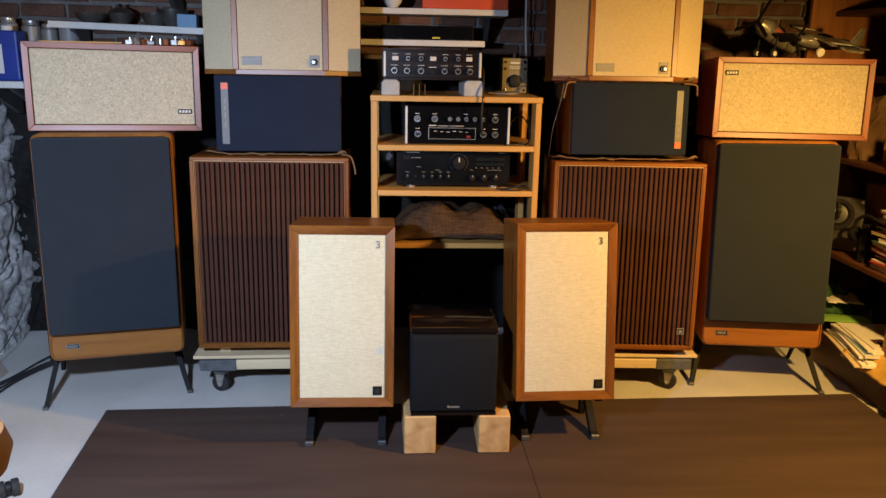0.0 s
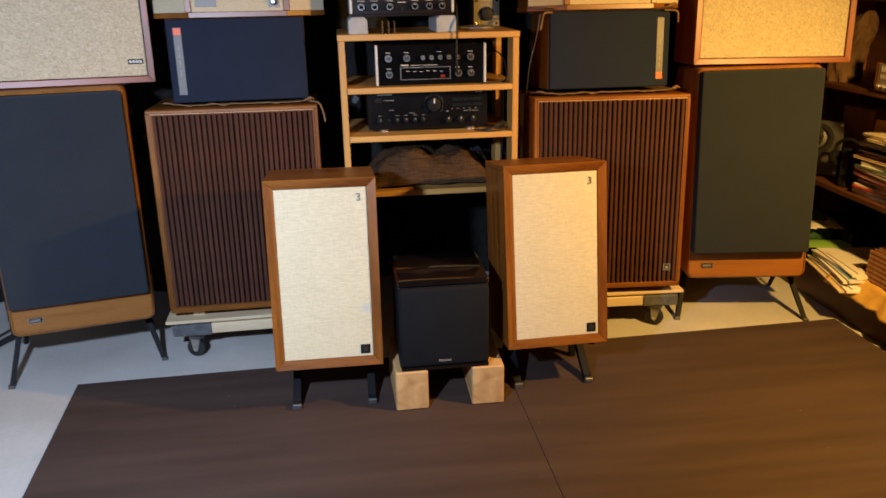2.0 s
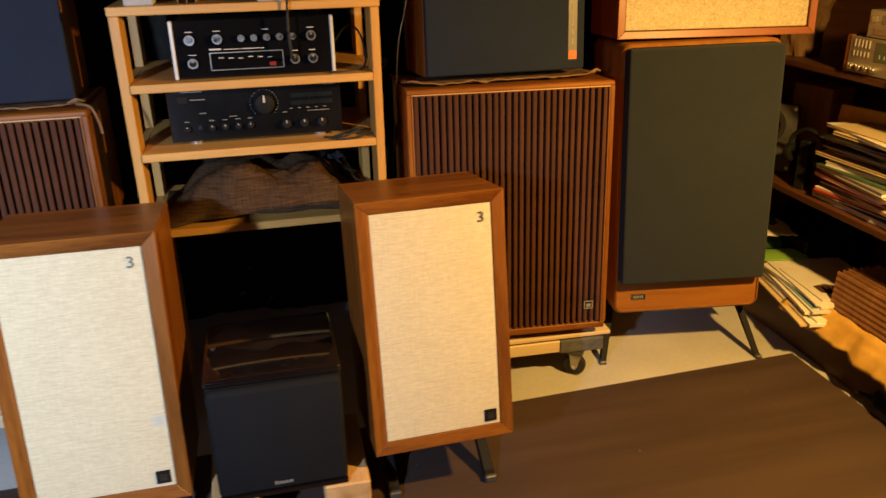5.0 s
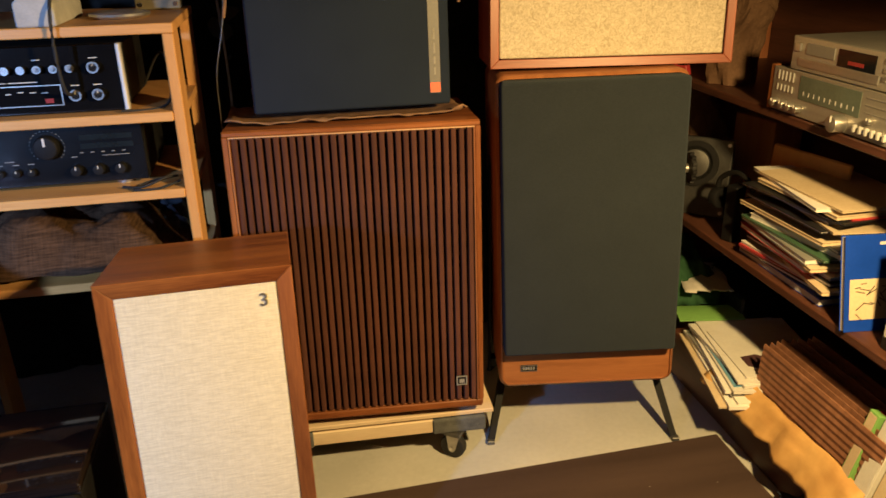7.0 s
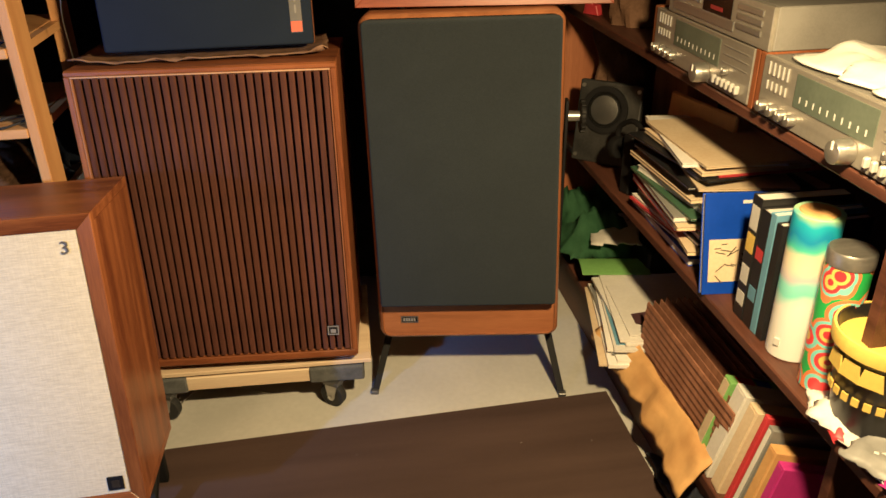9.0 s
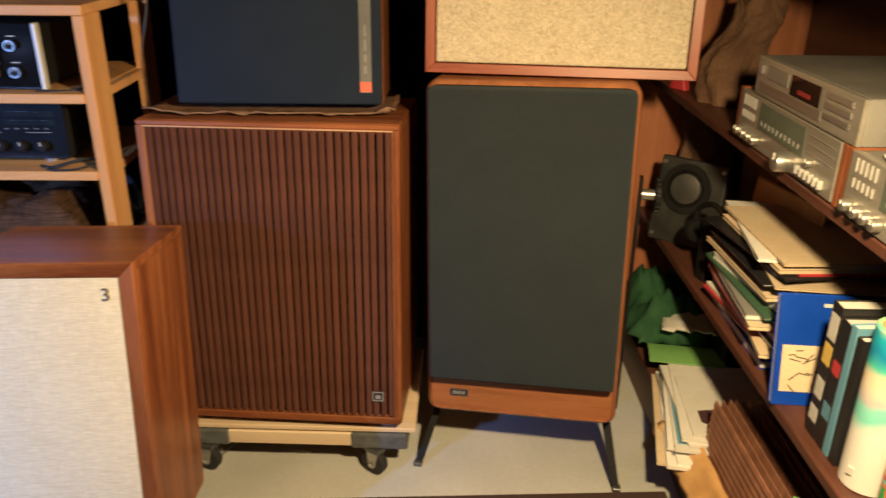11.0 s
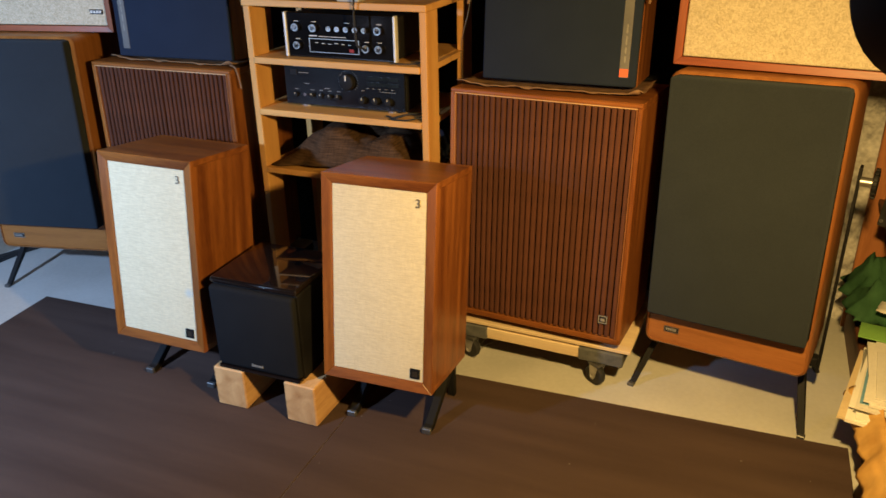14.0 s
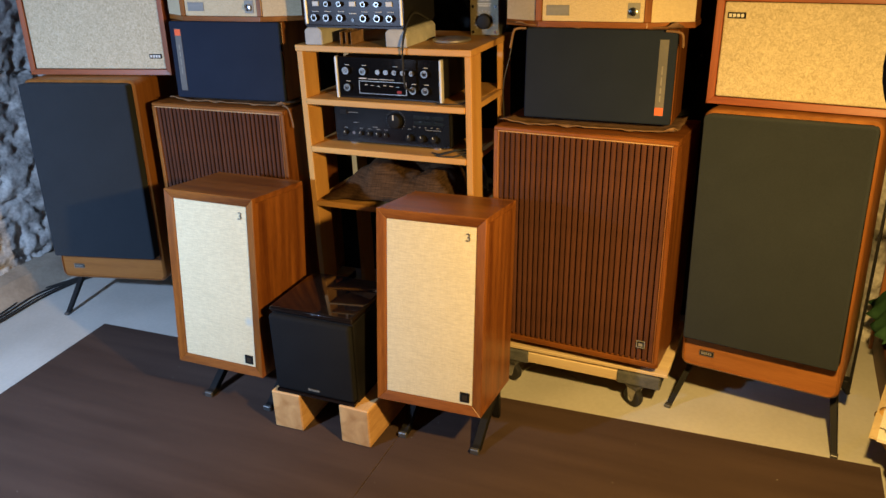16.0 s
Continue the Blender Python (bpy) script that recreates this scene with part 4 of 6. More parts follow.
def tube_preamp():
    t = thing("tuner_amplifier", pose(-0.098, 3.005, 1.290, 0, 0, 0), "bronze-faced vintage amplifier raised on grey foam blocks", "amplifier")
    w, h, d = 0.388, 0.116, 0.26
    o = rounded(-w / 2, 0, w / 2, h, 0.016, 3)
    part("case", prism(o, 0.008, d), black_metal, t, "dark metal sleeve")
    part("sleeve_lip", bm_ring(bmesh.new(), o, rounded(-w / 2 + 0.007, 0.007, w / 2 - 0.007, h - 0.007, 0.010, 3), 0.0, 0.010), bronze_face, t)
    f = part("front_panel", box((-w / 2 + 0.016, 0.002, 0.008), (w / 2 - 0.016, 0.0075, h - 0.008), 0.001), bronze_face, t, "dark bronze control panel")
    for s in (-1, 1):
        a, b = sorted((s * (w / 2 - 0.0145), s * (w / 2 - 0.004)))
        part("end_strip", box((a, -0.004, 0.010), (b, 0.0065, h - 0.010), 0.003), strip_metal, t, "bright polished end strip")
    X = lambda u: -w / 2 + w * u
    for i, u in enumerate((0.13, 0.255, 0.385, 0.505, 0.625, 0.755, 0.865)):
        if i in (0, 3, 6):
            part("rocker_switch", box((X(u) - 0.012, -0.003, 0.072), (X(u) + 0.012, 0.0018, 0.088), 0.001), white_plastic, f)
        else:
            knob(f, X(u), 0.080, 0.0085, y=0.002, face=knob_metal)
    for u in (0.12, 0.245, 0.385, 0.62, 0.755, 0.875):
        knob(f, X(u), 0.034, 0.0115, y=0.002, face=knob_metal)
    part("jack", cyl((X(0.5), -0.001, 0.026), (X(0.5), 0.002, 0.026), 0.006, seg=14), chrome, f, smooth=True)
    prints(f, [(X(u), 0.054, 0.026, 0.002) for u in (0.12, 0.245, 0.385, 0.62, 0.755, 0.875)] + [(X(u), 0.096, 0.022, 0.002) for u in (0.13, 0.255, 0.385, 0.625, 0.755, 0.865)] + [(X(0.5), 0.048, 0.03, 0.003)], y=0.0012)


glass_amp()
integrated_amp()
tube_preamp()


def foam_block(x0, x1, y0, y1):
    bm = prism([(x0, 1.2295), (x1, 1.2295), (x1, 1.278), (x1 - 0.012, 1.2895), (x0 + 0.012, 1.2895), (x0, 1.278)], y0, y1, bevel=0.003)
    solid("foam_block", bm, foam_grey, "pale grey foam block under the vintage amplifier", "foam block", None, "foam blocks")


foam_block(-0.295, -0.225, 3.0, 3.25)
foam_block(0.025, 0.105, 3.0, 3.25)


def meter():
    t = thing("test_meter", pose(0.270, 3.316, 1.2295, 0, 0, 2) @ Matrix.Scale(1.14, 4), "small vintage test meter with round black dial", "meter")
    part("case", box((-0.048, 0.004, 0.0), (0.048, 0.085, 0.130), 0.004), grey_metal, t)
    f = part("face", box((-0.047, 0.0, 0.001), (0.047, 0.0038, 0.129), 0.001), surf("olive_brass_panel", (0.16, 0.14, 0.09), (0.24, 0.21, 0.14), rough=0.45, metal=0.5), t)
    k = part("dial", cyl((0.0, -0.016, 0.045), (0.0, 0.0, 0.045), 0.022, 0.025, seg=24, bevel=0.003), black_matte, f, smooth=True)
    bm = bmesh.new()
    for q in range(14):
        an = radians(-40 + 260 * q / 13)
        bm_box(bm, (0.032 * math.cos(an) - 0.0028, -0.0008, 0.045 + 0.032 * math.sin(an) - 0.0028), (0.032 * math.cos(an) + 0.0028, 0, 0.045 + 0.032 * math.sin(an) + 0.0028))
    part("dial_marks", bm, dim_print, f)
    for x in (-0.037, 0.037):
        for z in (0.012, 0.09, 0.115):
            part("screw", cyl((x, -0.003, z), (x, 0, z), 0.005, seg=10), chrome, f, smooth=True)
    prints(f, [(0, 0.112, 0.035, 0.006), (0, 0.098, 0.045, 0.002), (0, 0.092, 0.04, 0.002)])
    part("terminal", cyl((0.0, 0.03, 0.130), (0.0, 0.03, 0.148), 0.009, seg=14), black_matte, t)


meter()
p = solid("portable_disc_player", lathe([(0.0, 0.0), (0.060, 0.0), (0.068, 0.006), (0.066, 0.011), (0.050, 0.0145), (0.0, 0.015)], 32), silver, "round silver portable disc player lying on the rack", "disc player", pose(0.205, 3.16, 1.2295), smooth=True)


def blanket():
    n, k = 56, 26
    verts, faces = [], []
    for j in range(k + 1):
        for i in range(n + 1):
            u, v = i / n, j / k
            x, y = -0.30 + 0.60 * u, 3.012 + 0.34 * v
            edge = min(1, 6 * min(u, 1 - u)) * min(1, 5 * v + 0.12) * min(1, 5 * (1 - v))
            hump = 0.085 * math.exp(-((u - 0.36) / 0.22) ** 2) + 0.065 * math.exp(-((u - 0.72) / 0.16) ** 2) + 0.035
            z = 0.646 + edge * (hump + 0.030 * noise.noise(Vector((u * 5, v * 4, 0.7))) + 0.016 * noise.noise(Vector((u * 13, v * 9, 3.1))))
            verts.append((x, y + 0.012 * noise.noise(Vector((u * 8, v * 8, 9))), max(z, 0.643)))
    for j in range(k):
        for i in range(n):
            a = j * (n + 1) + i
            faces.append((a, a + 1, a + n + 2, a + n + 1))
    me = bpy.data.meshes.new("blanket")
    me.from_pydata(verts, [], faces)
    me.materials.append(plaid)
    for f in me.polygons:
        f.use_smooth = True
    ob = new("blanket", me)
    so = ob.modifiers.new("thick", "SOLIDIFY")
    so.thickness = 0.004
    tagged(ob, "crumpled brown plaid wool blanket on the lowest shelf", "blanket")


blanket()


def cable(name, points, r, material, label):
    return solid(name, tube(points, r), material, label, "cable", smooth=True)


cable("headphone_cable", [(0.10, 3.2, 1.30), (0.105, 3.06, 1.335), (0.10, 2.985, 1.26), (0.096, 2.98, 1.16), (0.099, 2.985, 1.10), (0.101, 3.02, 1.082)], 0.0038, rubber, "black patch cable plugged into the glass amplifier")
cable("power_cable", [(0.22, 3.25, 1.06), (0.27, 3.2, 1.14), (0.30, 3.12, 1.12), (0.295, 3.05, 1.044), (0.20, 3.015, 1.041)], 0.003, rubber, "black cable curling at the shelf end")
cable("coiled_cable", [(0.17, 3.03, 0.861), (0.22, 3.0, 0.866), (0.27, 3.015, 0.880), (0.29, 3.06, 0.870), (0.24, 3.05, 0.866), (0.20, 3.0, 0.861), (0.26, 2.998, 0.861), (0.30, 3.03, 0.867)], 0.0028, rubber, "loose coil of thin black cable")
cable("wall_cable", [(0.36, 3.68, 1.9), (0.365, 3.68, 1.6), (0.372, 3.675, 1.42), (0.39, 3.66, 1.2), (0.40, 3.6, 0.9), (0.38, 3.55, 0.5)], 0.004, white_plastic, "pale cable hanging down the brick wall")
cable("wall_cable", [(0.385, 3.69, 1.9), (0.39, 3.69, 1.62), (0.385, 3.685, 1.4), (0.41, 3.66, 1.25)], 0.003, rubber, "thin dark cable hanging on the brick wall")
cable("thin_cable", [(0.445, 3.12, 1.285), (0.432, 3.12, 1.20), (0.408, 3.12, 1.10), (0.402, 3.14, 1.00), (0.397, 3.2, 0.80), (0.39, 3.3, 0.4)], 0.0014, grey_metal, "thin grey cable hanging beside the rack")
cable("speaker_wire", [(0.45, 3.10, 0.004), (0.47, 3.03, 0.004), (0.50, 3.06, 0.02), (0.52, 3.11, 0.03), (0.58, 3.13, 0.006)], 0.0022, silver, "clear speaker wire looping on the concrete floor")
cable("speaker_wire", [(0.44, 3.04, 0.004), (0.49, 3.02, 0.004), (0.475, 3.0, 0.003), (0.50, 2.99, 0.003), (0.51, 3.05, 0.012), (0.56, 3.12, 0.02)], 0.0022, silver, "clear speaker wire trailing from under the dolly")
cable("speaker_wire", [(0.60, 3.13, 0.012), (0.66, 3.11, 0.004), (0.72, 3.075, 0.004), (0.755, 3.06, 0.003)], 0.0022, silver, "loose end of clear speaker wire on concrete")
for k, (dx, r) in enumerate(((0.0, 0.005), (0.03, 0.004), (0.055, 0.005), (-0.03, 0.004))):
    cable("floor_cable", [(-1.93 + dx, 2.30, 0.006), (-1.88 + dx * 0.7, 2.62, 0.006), (-1.92 + dx, 2.92, 0.006), (-1.86 + dx * 0.6, 3.14, 0.007), (-1.76 + dx, 3.30 + 0.02 * k, 0.02), (-1.62, 3.36 + dx, 0.03), (-1.45, 3.45 + dx, 0.02)], r, rubber, "dark speaker cable along the stone wall")
cable("thin_wire", [(-2.0, 3.0, 0.02), (-1.96, 3.25, 0.10), (-1.93, 3.45, 0.25), (-1.9, 3.6, 0.42)], 0.002, rubber, "thin wire climbing the stone wall")


# ---- cloths under the monitors ----
def cloth_mat(name, x0, x1, y0, y1, z, tilt, label):
    n, k = 40, 14
    verts, faces = [], []
    for j in range(k + 1):
        for i in range(n + 1):
            u, v = i / n, j / k
            x = x0 + (x1 - x0) * u + 0.006 * noise.noise(Vector((v * 6, z, u)))
            y = y0 + (y1 - y0) * v + 0.010 * noise.noise(Vector((u * 9, z * 3, 2)))
            edge = max(0, 1 - 8 * min(u, 1 - u)) + max(0, 1 - 5 * v)
            verts.append((x, y, z - (y - y0) * tilt + 0.004 + edge * (0.004 + 0.010 * (0.5 + noise.noise(Vector((u * 14, v * 14, 5)))))))
    for j in range(k):
        for i in range(n):
            a = j * (n + 1) + i
            faces.append((a, a + 1, a + n + 2, a + n + 1))
    me = bpy.data.meshes.new(name)
    me.from_pydata(verts, [], faces)
    me.materials.append(felt_brown)
    for f in me.polygons:
        f.use_smooth = True
    ob = new(name, me)
    so = ob.modifiers.new("thick", "SOLIDIFY")
    so.thickness, so.offset = 0.003, -1
    tagged(ob, label, "cloth", "cloths between the speakers")


cloth_mat("cloth_mat", -0.985, -0.435, 3.035, 3.33, 0.980, 0.022, "ragged brown felt cloth under the monitor speaker")
cloth_mat("cloth_mat", 0.415, 1.005, 3.055, 3.36, 0.973, 0.058, "brown felt cloth with ragged edge under the monitor")
cloth_mat("cloth_mat", 0.455, 0.985, 3.090, 3.37, 1.2885, 0.079, "thin brown cloth between the two stacked speakers")
cable("cord", [(-0.455, 3.05, 0.990), (-0.42, 3.03, 0.985), (-0.405, 3.025, 0.95), (-0.40, 3.025, 0.915)], 0.0035, felt_brown, "frayed brown cord hanging from the felt cloth")
cable("cord", [(0.49, 3.11, 1.288), (0.455, 3.10, 1.284), (0.445, 3.095, 1.25), (0.44, 3.095, 1.225)], 0.004, felt_brown, "frayed cloth end hanging beside the monitor")
cable("cord", [(0.94, 3.11, 1.288), (0.985, 3.10, 1.284), (0.993, 3.10, 1.262), (0.994, 3.10, 1.24)], 0.004, felt_brown, "frayed cloth end over the monitor corner")


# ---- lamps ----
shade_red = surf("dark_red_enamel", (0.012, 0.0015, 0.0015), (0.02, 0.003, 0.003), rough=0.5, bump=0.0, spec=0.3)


def reflector_lamp():
    axis = look((1.508, 1.690, 1.449), (0.76, 3.16, 1.295)) @ pose(0, 0, 0, 180)
    t = thing("reflector_lamp", axis, "dark red enamelled reflector lamp aimed at the speakers", "lamp")
    prof = [(0.018, -0.050), (0.050, -0.042), (0.082, -0.020), (0.102, 0.015), (0.112, 0.055), (0.109, 0.055), (0.099, 0.016), (0.079, -0.017), (0.048, -0.038), (0.015, -0.045)]
    bm = lathe(prof + [prof[0]], 36)
    part("shade", bm, shade_red, t, "dark red domed shade", smooth=True)
    part("socket", cyl((0, 0, -0.10), (0, 0, -0.046), 0.02, seg=18, bevel=0.003), black_matte, t, smooth=True)
    part("stem", cyl((0, 0, -0.098), (0.22, 0.30, -0.55), 0.008, seg=10), black_metal, t, smooth=True)


reflector_lamp()


plastic_film = surf("dark_plastic_film", (0.02, 0.022, 0.028), (0.05, 0.055, 0.065), scale=(12, 12, 12), rough=0.12, bump=0.6)
for i in range(3):
    solid("index_card", box((-0.17 + 0.022 * i, 3.03, 1.2297), (-0.168 + 0.022 * i, 3.12, 1.272), 0), felt_brown, "brown index card standing under the vintage amplifier", "card", None, "cards under the amplifier")


# ---- things in the bookcase ----
def facing(y, z, x=BX):
    """Stands on a bookcase shelf, front towards the room; local x runs towards the near end."""
    return pose(x, y, z, 0, 0, -90)


steel_face = surf("champagne_panel", (0.33, 0.31, 0.26), (0.43, 0.40, 0.34), scale=(2, 60, 60), rough=0.38, metal=0.55, bump=0.03)
button_metal = surf("satin_button_metal", (0.50, 0.49, 0.46), (0.62, 0.61, 0.57), rough=0.45, metal=0.4, bump=0.0)
steel_case = surf("grey_case", (0.20, 0.19, 0.17), (0.27, 0.26, 0.235), rough=0.5, metal=0.3, bump=0.05, fine=300)


def receiver(m, label):
    t = thing("stereo_receiver", m, label, "receiver", "stereo receivers in the bookcase")
    w, h, d = 0.484, 0.112, 0.34
    part("case", box((-w / 2 + 0.018, 0.012, 0.006), (w / 2 - 0.018, d, h - 0.003), 0.002), steel_case, t)
    for s in (-1, 1):
        a, b = sorted((s * (w / 2 - 0.0175), s * w / 2))
        part("wooden_cheek", box((a, 0.002, 0.0), (b, d, h), 0.002), walnut_z, t, "walnut end cheek")
    f = part("front_panel", box((-w / 2 + 0.018, 0.0, 0.004), (w / 2 - 0.018, 0.0115, h - 0.002), 0.0015), steel_face, t, "brushed champagne metal front")
    X = lambda u: -w / 2 + w * u
    for i in range(5):
        part("slider", box((X(0.085 + 0.03 * i) - 0.0024, -0.003, 0.080), (X(0.085 + 0.03 * i) + 0.0024, 0, 0.103), 0.001), button_metal, f)
        part("slider", box((X(0.085 + 0.03 * i) - 0.0024, -0.003, 0.054), (X(0.085 + 0.03 * i) + 0.0024, 0, 0.070), 0.001), button_metal, f)
    part("dial_window", box((X(0.26), -0.0015, 0.046), (X(0.70), -0.0002, 0.102), 0.0005), green_glass, f, "grey-green glass dial window")
    prints(f, [(X(0.30 + 0.04 * i), 0.062, 0.003, 0.010) for i in range(10)], y=-0.0021)
    knob(f, X(0.60), 0.024, 0.021, length=0.03, material=silver)
    for u in (0.09, 0.16, 0.22, 0.28):
        knob(f, X(u), 0.024, 0.011, length=0.016, material=silver)
    for i in range(6):
        part("button", box((X(0.70 + 0.038 * i) - 0.0045, -0.010, 0.015), (X(0.70 + 0.038 * i) + 0.0045, 0, 0.032), 0.002), button_metal, f)
    for i in range(3):
        part("groove", box((X(0.73), -0.0012, 0.060 + 0.016 * i), (X(0.93), 0.0, 0.062 + 0.016 * i), 0), steel_case, f)
    knob(f, X(0.78), 0.048, 0.008, length=0.012, material=silver)


def disc_deck():
    t = thing("disc_player", facing(2.678, 1.076, 1.776), "silver compact disc deck stacked on the receiver", "disc player")
    w, h, d = 0.43, 0.078, 0.30
    part("case", box((-w / 2, 0.010, 0.0), (w / 2, d, h), 0.002), steel_case, t)
    f = part("front_panel", box((-w / 2, 0.0, 0.0), (w / 2, 0.0095, h), 0.0015), steel_face, t)
    part("tray", box((-w / 2 + 0.055, -0.003, 0.040), (-w / 2 + 0.155, 0.0, 0.066), 0.001), steel_case, f)
    part("display", box((-w / 2 + 0.165, -0.0015, 0.022), (-w / 2 + 0.285, -0.0002, 0.068), 0.0005), glass_black, f, "black display window")
    part("indicator", box((-w / 2 + 0.20, -0.0022, 0.038), (-w / 2 + 0.25, -0.0014, 0.046), 0), red_window, f)
    part("power_button", box((-w / 2 + 0.015, -0.006, 0.044), (-w / 2 + 0.035, 0.0, 0.062), 0.001), silver, f)
    for i in range(3):
        part("button", box((w / 2 - 0.12, -0.003, 0.020 + 0.018 * i), (w / 2 - 0.03, 0.0, 0.031 + 0.018 * i), 0.001), silver, f)
    part("lower_strip", box((-w / 2 + 0.03, -0.0025, 0.010), (-w / 2 + 0.30, 0.0, 0.030), 0.001), silver, f)


receiver(facing(2.729, 0.963, 1.776), "champagne-fronted vintage receiver with walnut cheeks")
receiver(facing(2.240, 0.963, 1.774), "vintage receiver with sliders, papers lying on top")
disc_deck()

paper = surf("white_paper", (0.66, 0.64, 0.58), (0.80, 0.78, 0.72), scale=(6, 6, 6), rough=0.8, bump=0.03, vary=0.12)
manila = surf("manila_card", (0.58, 0.45, 0.25), (0.72, 0.60, 0.38), scale=(5, 5, 5), rough=0.8, bump=0.05, vary=0.15)
kraft = surf("kraft_envelope", (0.50, 0.28, 0.055), (0.68, 0.42, 0.10), scale=(7, 7, 7), rough=0.75, bump=0.5, fine=40)
kraft_brown = surf("brown_card", (0.20, 0.088, 0.036), (0.31, 0.145, 0.065), scale=(40, 40, 3), rough=0.7, bump=0.08)


def plain(name, c, rough=0.5, k=0.8):
    return surf(name, tuple(v * k for v in c), c, scale=(9, 9, 9), rough=rough, bump=0.04)


blue_cover, red_cover, black_cover = plain("blue_cover", (0.012, 0.06, 0.55), 0.35), plain("red_cover", (0.55, 0.045, 0.03)), plain("black_cover", (0.018, 0.018, 0.02), 0.35)
green_cover, sky_cover, grey_cover = plain("dark_green_cover", (0.06, 0.13, 0.07)), plain("light_blue_cover", (0.16, 0.34, 0.52)), plain("grey_cover", (0.25, 0.25, 0.24))
lime_cover, magenta_cover, yellow_cover = plain("lime_green_cover", (0.24, 0.48, 0.09)), plain("magenta_cover", (0.50, 0.03, 0.26)), plain("yellow_cover", (0.80, 0.58, 0.03))
navy_fabric = surf("navy_fabric", (0.012, 0.016, 0.03), (0.03, 0.036, 0.06), scale=(30, 30, 30), rough=0.9, bump=0.3)
green_fabric = surf("green_fabric", (0.028, 0.075, 0.032), (0.055, 0.13, 0.058), scale=(14, 14, 14), rough=0.95, bump=0.4, fine=500, spec=0.1)


def bowed(w, d, h, sag, n=8):
    """A limp sheet or magazine: a slab with slightly drooping ends."""
    bm = bmesh.new()
    top, bot = [], []
    for i in range(n + 1):
        x = -w / 2 + w * i / n
        z = -sag * (2 * i / n - 1) ** 2
        top.append([bm.verts.new((x, y, z + h)) for y in (0, d)])
        bot.append([bm.verts.new((x, y, z)) for y in (0, d)])
    for i in range(n):
        for a, b in ((top, 1), (bot, -1)):
            bm.faces.new([a[i][0], a[i + 1][0], a[i + 1][1], a[i][1]][::b])
        for j in (0, 1):
            bm.faces.new((top[i][j], top[i + 1][j], bot[i + 1][j], bot[i][j]))
    for i in (0, n):
        bm.faces.new((top[i][0], top[i][1], bot[i][1], bot[i][0]))
    bmesh.ops.recalc_face_normals(bm, faces=bm.faces)
    return bm


def magazine_pile():
    r = random.Random(11)
    z = 0.532
    mats = [blue_cover, black_cover, red_cover, paper, manila, black_cover, paper, red_cover, manila, grey_cover, green_cover, paper, grey_cover, manila, manila, green_cover, black_cover, manila, paper, manila, paper, black_cover, red_cover, manila, paper, manila]
    for i, mt in enumerate(mats):
        h = r.choice((0.007, 0.010, 0.015, 0.020)) if i < 17 else r.choice((0.004, 0.006, 0.010))
        w, d = r.uniform(0.30, 0.38), r.uniform(0.22, 0.28)
        y = 2.835 + r.uniform(-0.03, 0.03)
        x = BX + 0.01 + (0.012 if i < 6 else r.uniform(-0.015, 0.05))
        m = pose(x, y, z, 0, 0, -90 + r.uniform(-9, 9))
        lab = {paper: "loose white papers in a tall untidy pile", manila: "cream manila envelope in an untidy pile", black_cover: "black glossy magazine in the pile", red_cover: "red-covered booklet in the pile",
               blue_cover: "blue-covered booklet at the pile's bottom", grey_cover: "grey ring folder in the pile", green_cover: "dark green folder in the pile"}[mt]
        t = thing("magazine", m, lab, "magazine", "pile of magazines and envelopes")
        c = min(0.0018, h * 0.3)
        part("back_cover", box((-w / 2, 0, 0), (w / 2, d, c), 0), mt, t)
        part("page_block", box((-w / 2 + 0.003, 0.001, c + 0.0001), (w / 2 - 0.003, d - 0.002, h - c - 0.0001), 0), manila if mt is manila else paper, t)
        part("front_cover", box((-w / 2, -0.001, h - c), (w / 2, d, h), 0), mt, t)
        z += h + 0.0006
    return z


PILE_TOP = magazine_pile()


def standing_book(m, w, d, h, cover, label, art=None, spine=None):
    """A book on end: w is its thickness along the shelf, d its depth into the shelf."""
    t = thing("book", m, label, "book", "books standing on the shelf")
    part("cover", box((-w / 2, 0.0, 0.0), (-w / 2 + 0.002, d, h), 0.0004), cover, t)
    part("cover", box((w / 2 - 0.002, 0.0, 0.0), (w / 2, d, h), 0.0004), cover, t)
    part("spine", box((-w / 2 + 0.0021, 0.0, 0.0), (w / 2 - 0.0021, 0.0025, h), 0.0004), spine or cover, t)
    part("page_block", box((-w / 2 + 0.0021, 0.0026, 0.003), (w / 2 - 0.0021, d - 0.004, h - 0.003), 0), paper, t)
    if art:
        for name, mt, z0, z1 in art:
            part(name, box((-w / 2 + 0.004, -0.0007, z0), (w / 2 - 0.004, -0.0001, z1), 0), mt, t)
    return t


# the blue book stands with its cover to the room
t = thing("book", pose(1.838, 2.532, 0.532, -15, 0, -6), "bright blue paperback standing with its cover outward", "book", "books standing on the shelf")
part("cover", box((-0.072, 0.0, 0.0), (0.072, 0.002, 0.222), 0.0004), blue_cover, t)
part("page_block", box((-0.070, 0.0022, 0.002), (0.070, 0.016, 0.219), 0), paper, t)
part("back_cover", box((-0.072, 0.0162, 0.0), (0.072, 0.018, 0.222), 0.0004), blue_cover, t)
a = part("cover_panel", box((-0.060, -0.0009, 0.028), (0.060, -0.0001, 0.122), 0), manila, t, "pale printed panel")
bm = bmesh.new()
rr = random.Random(3)
for i in range(16):
    bm_box(bm, (0, -0.0014, 0), (rr.uniform(0.008, 0.03), -0.0010, 0.0022), 0, 1, pose(rr.uniform(-0.05, 0.02), 0, rr.uniform(0.04, 0.11), 0, rr.uniform(-70, 70), 0))
part("print", bm, ink, a)
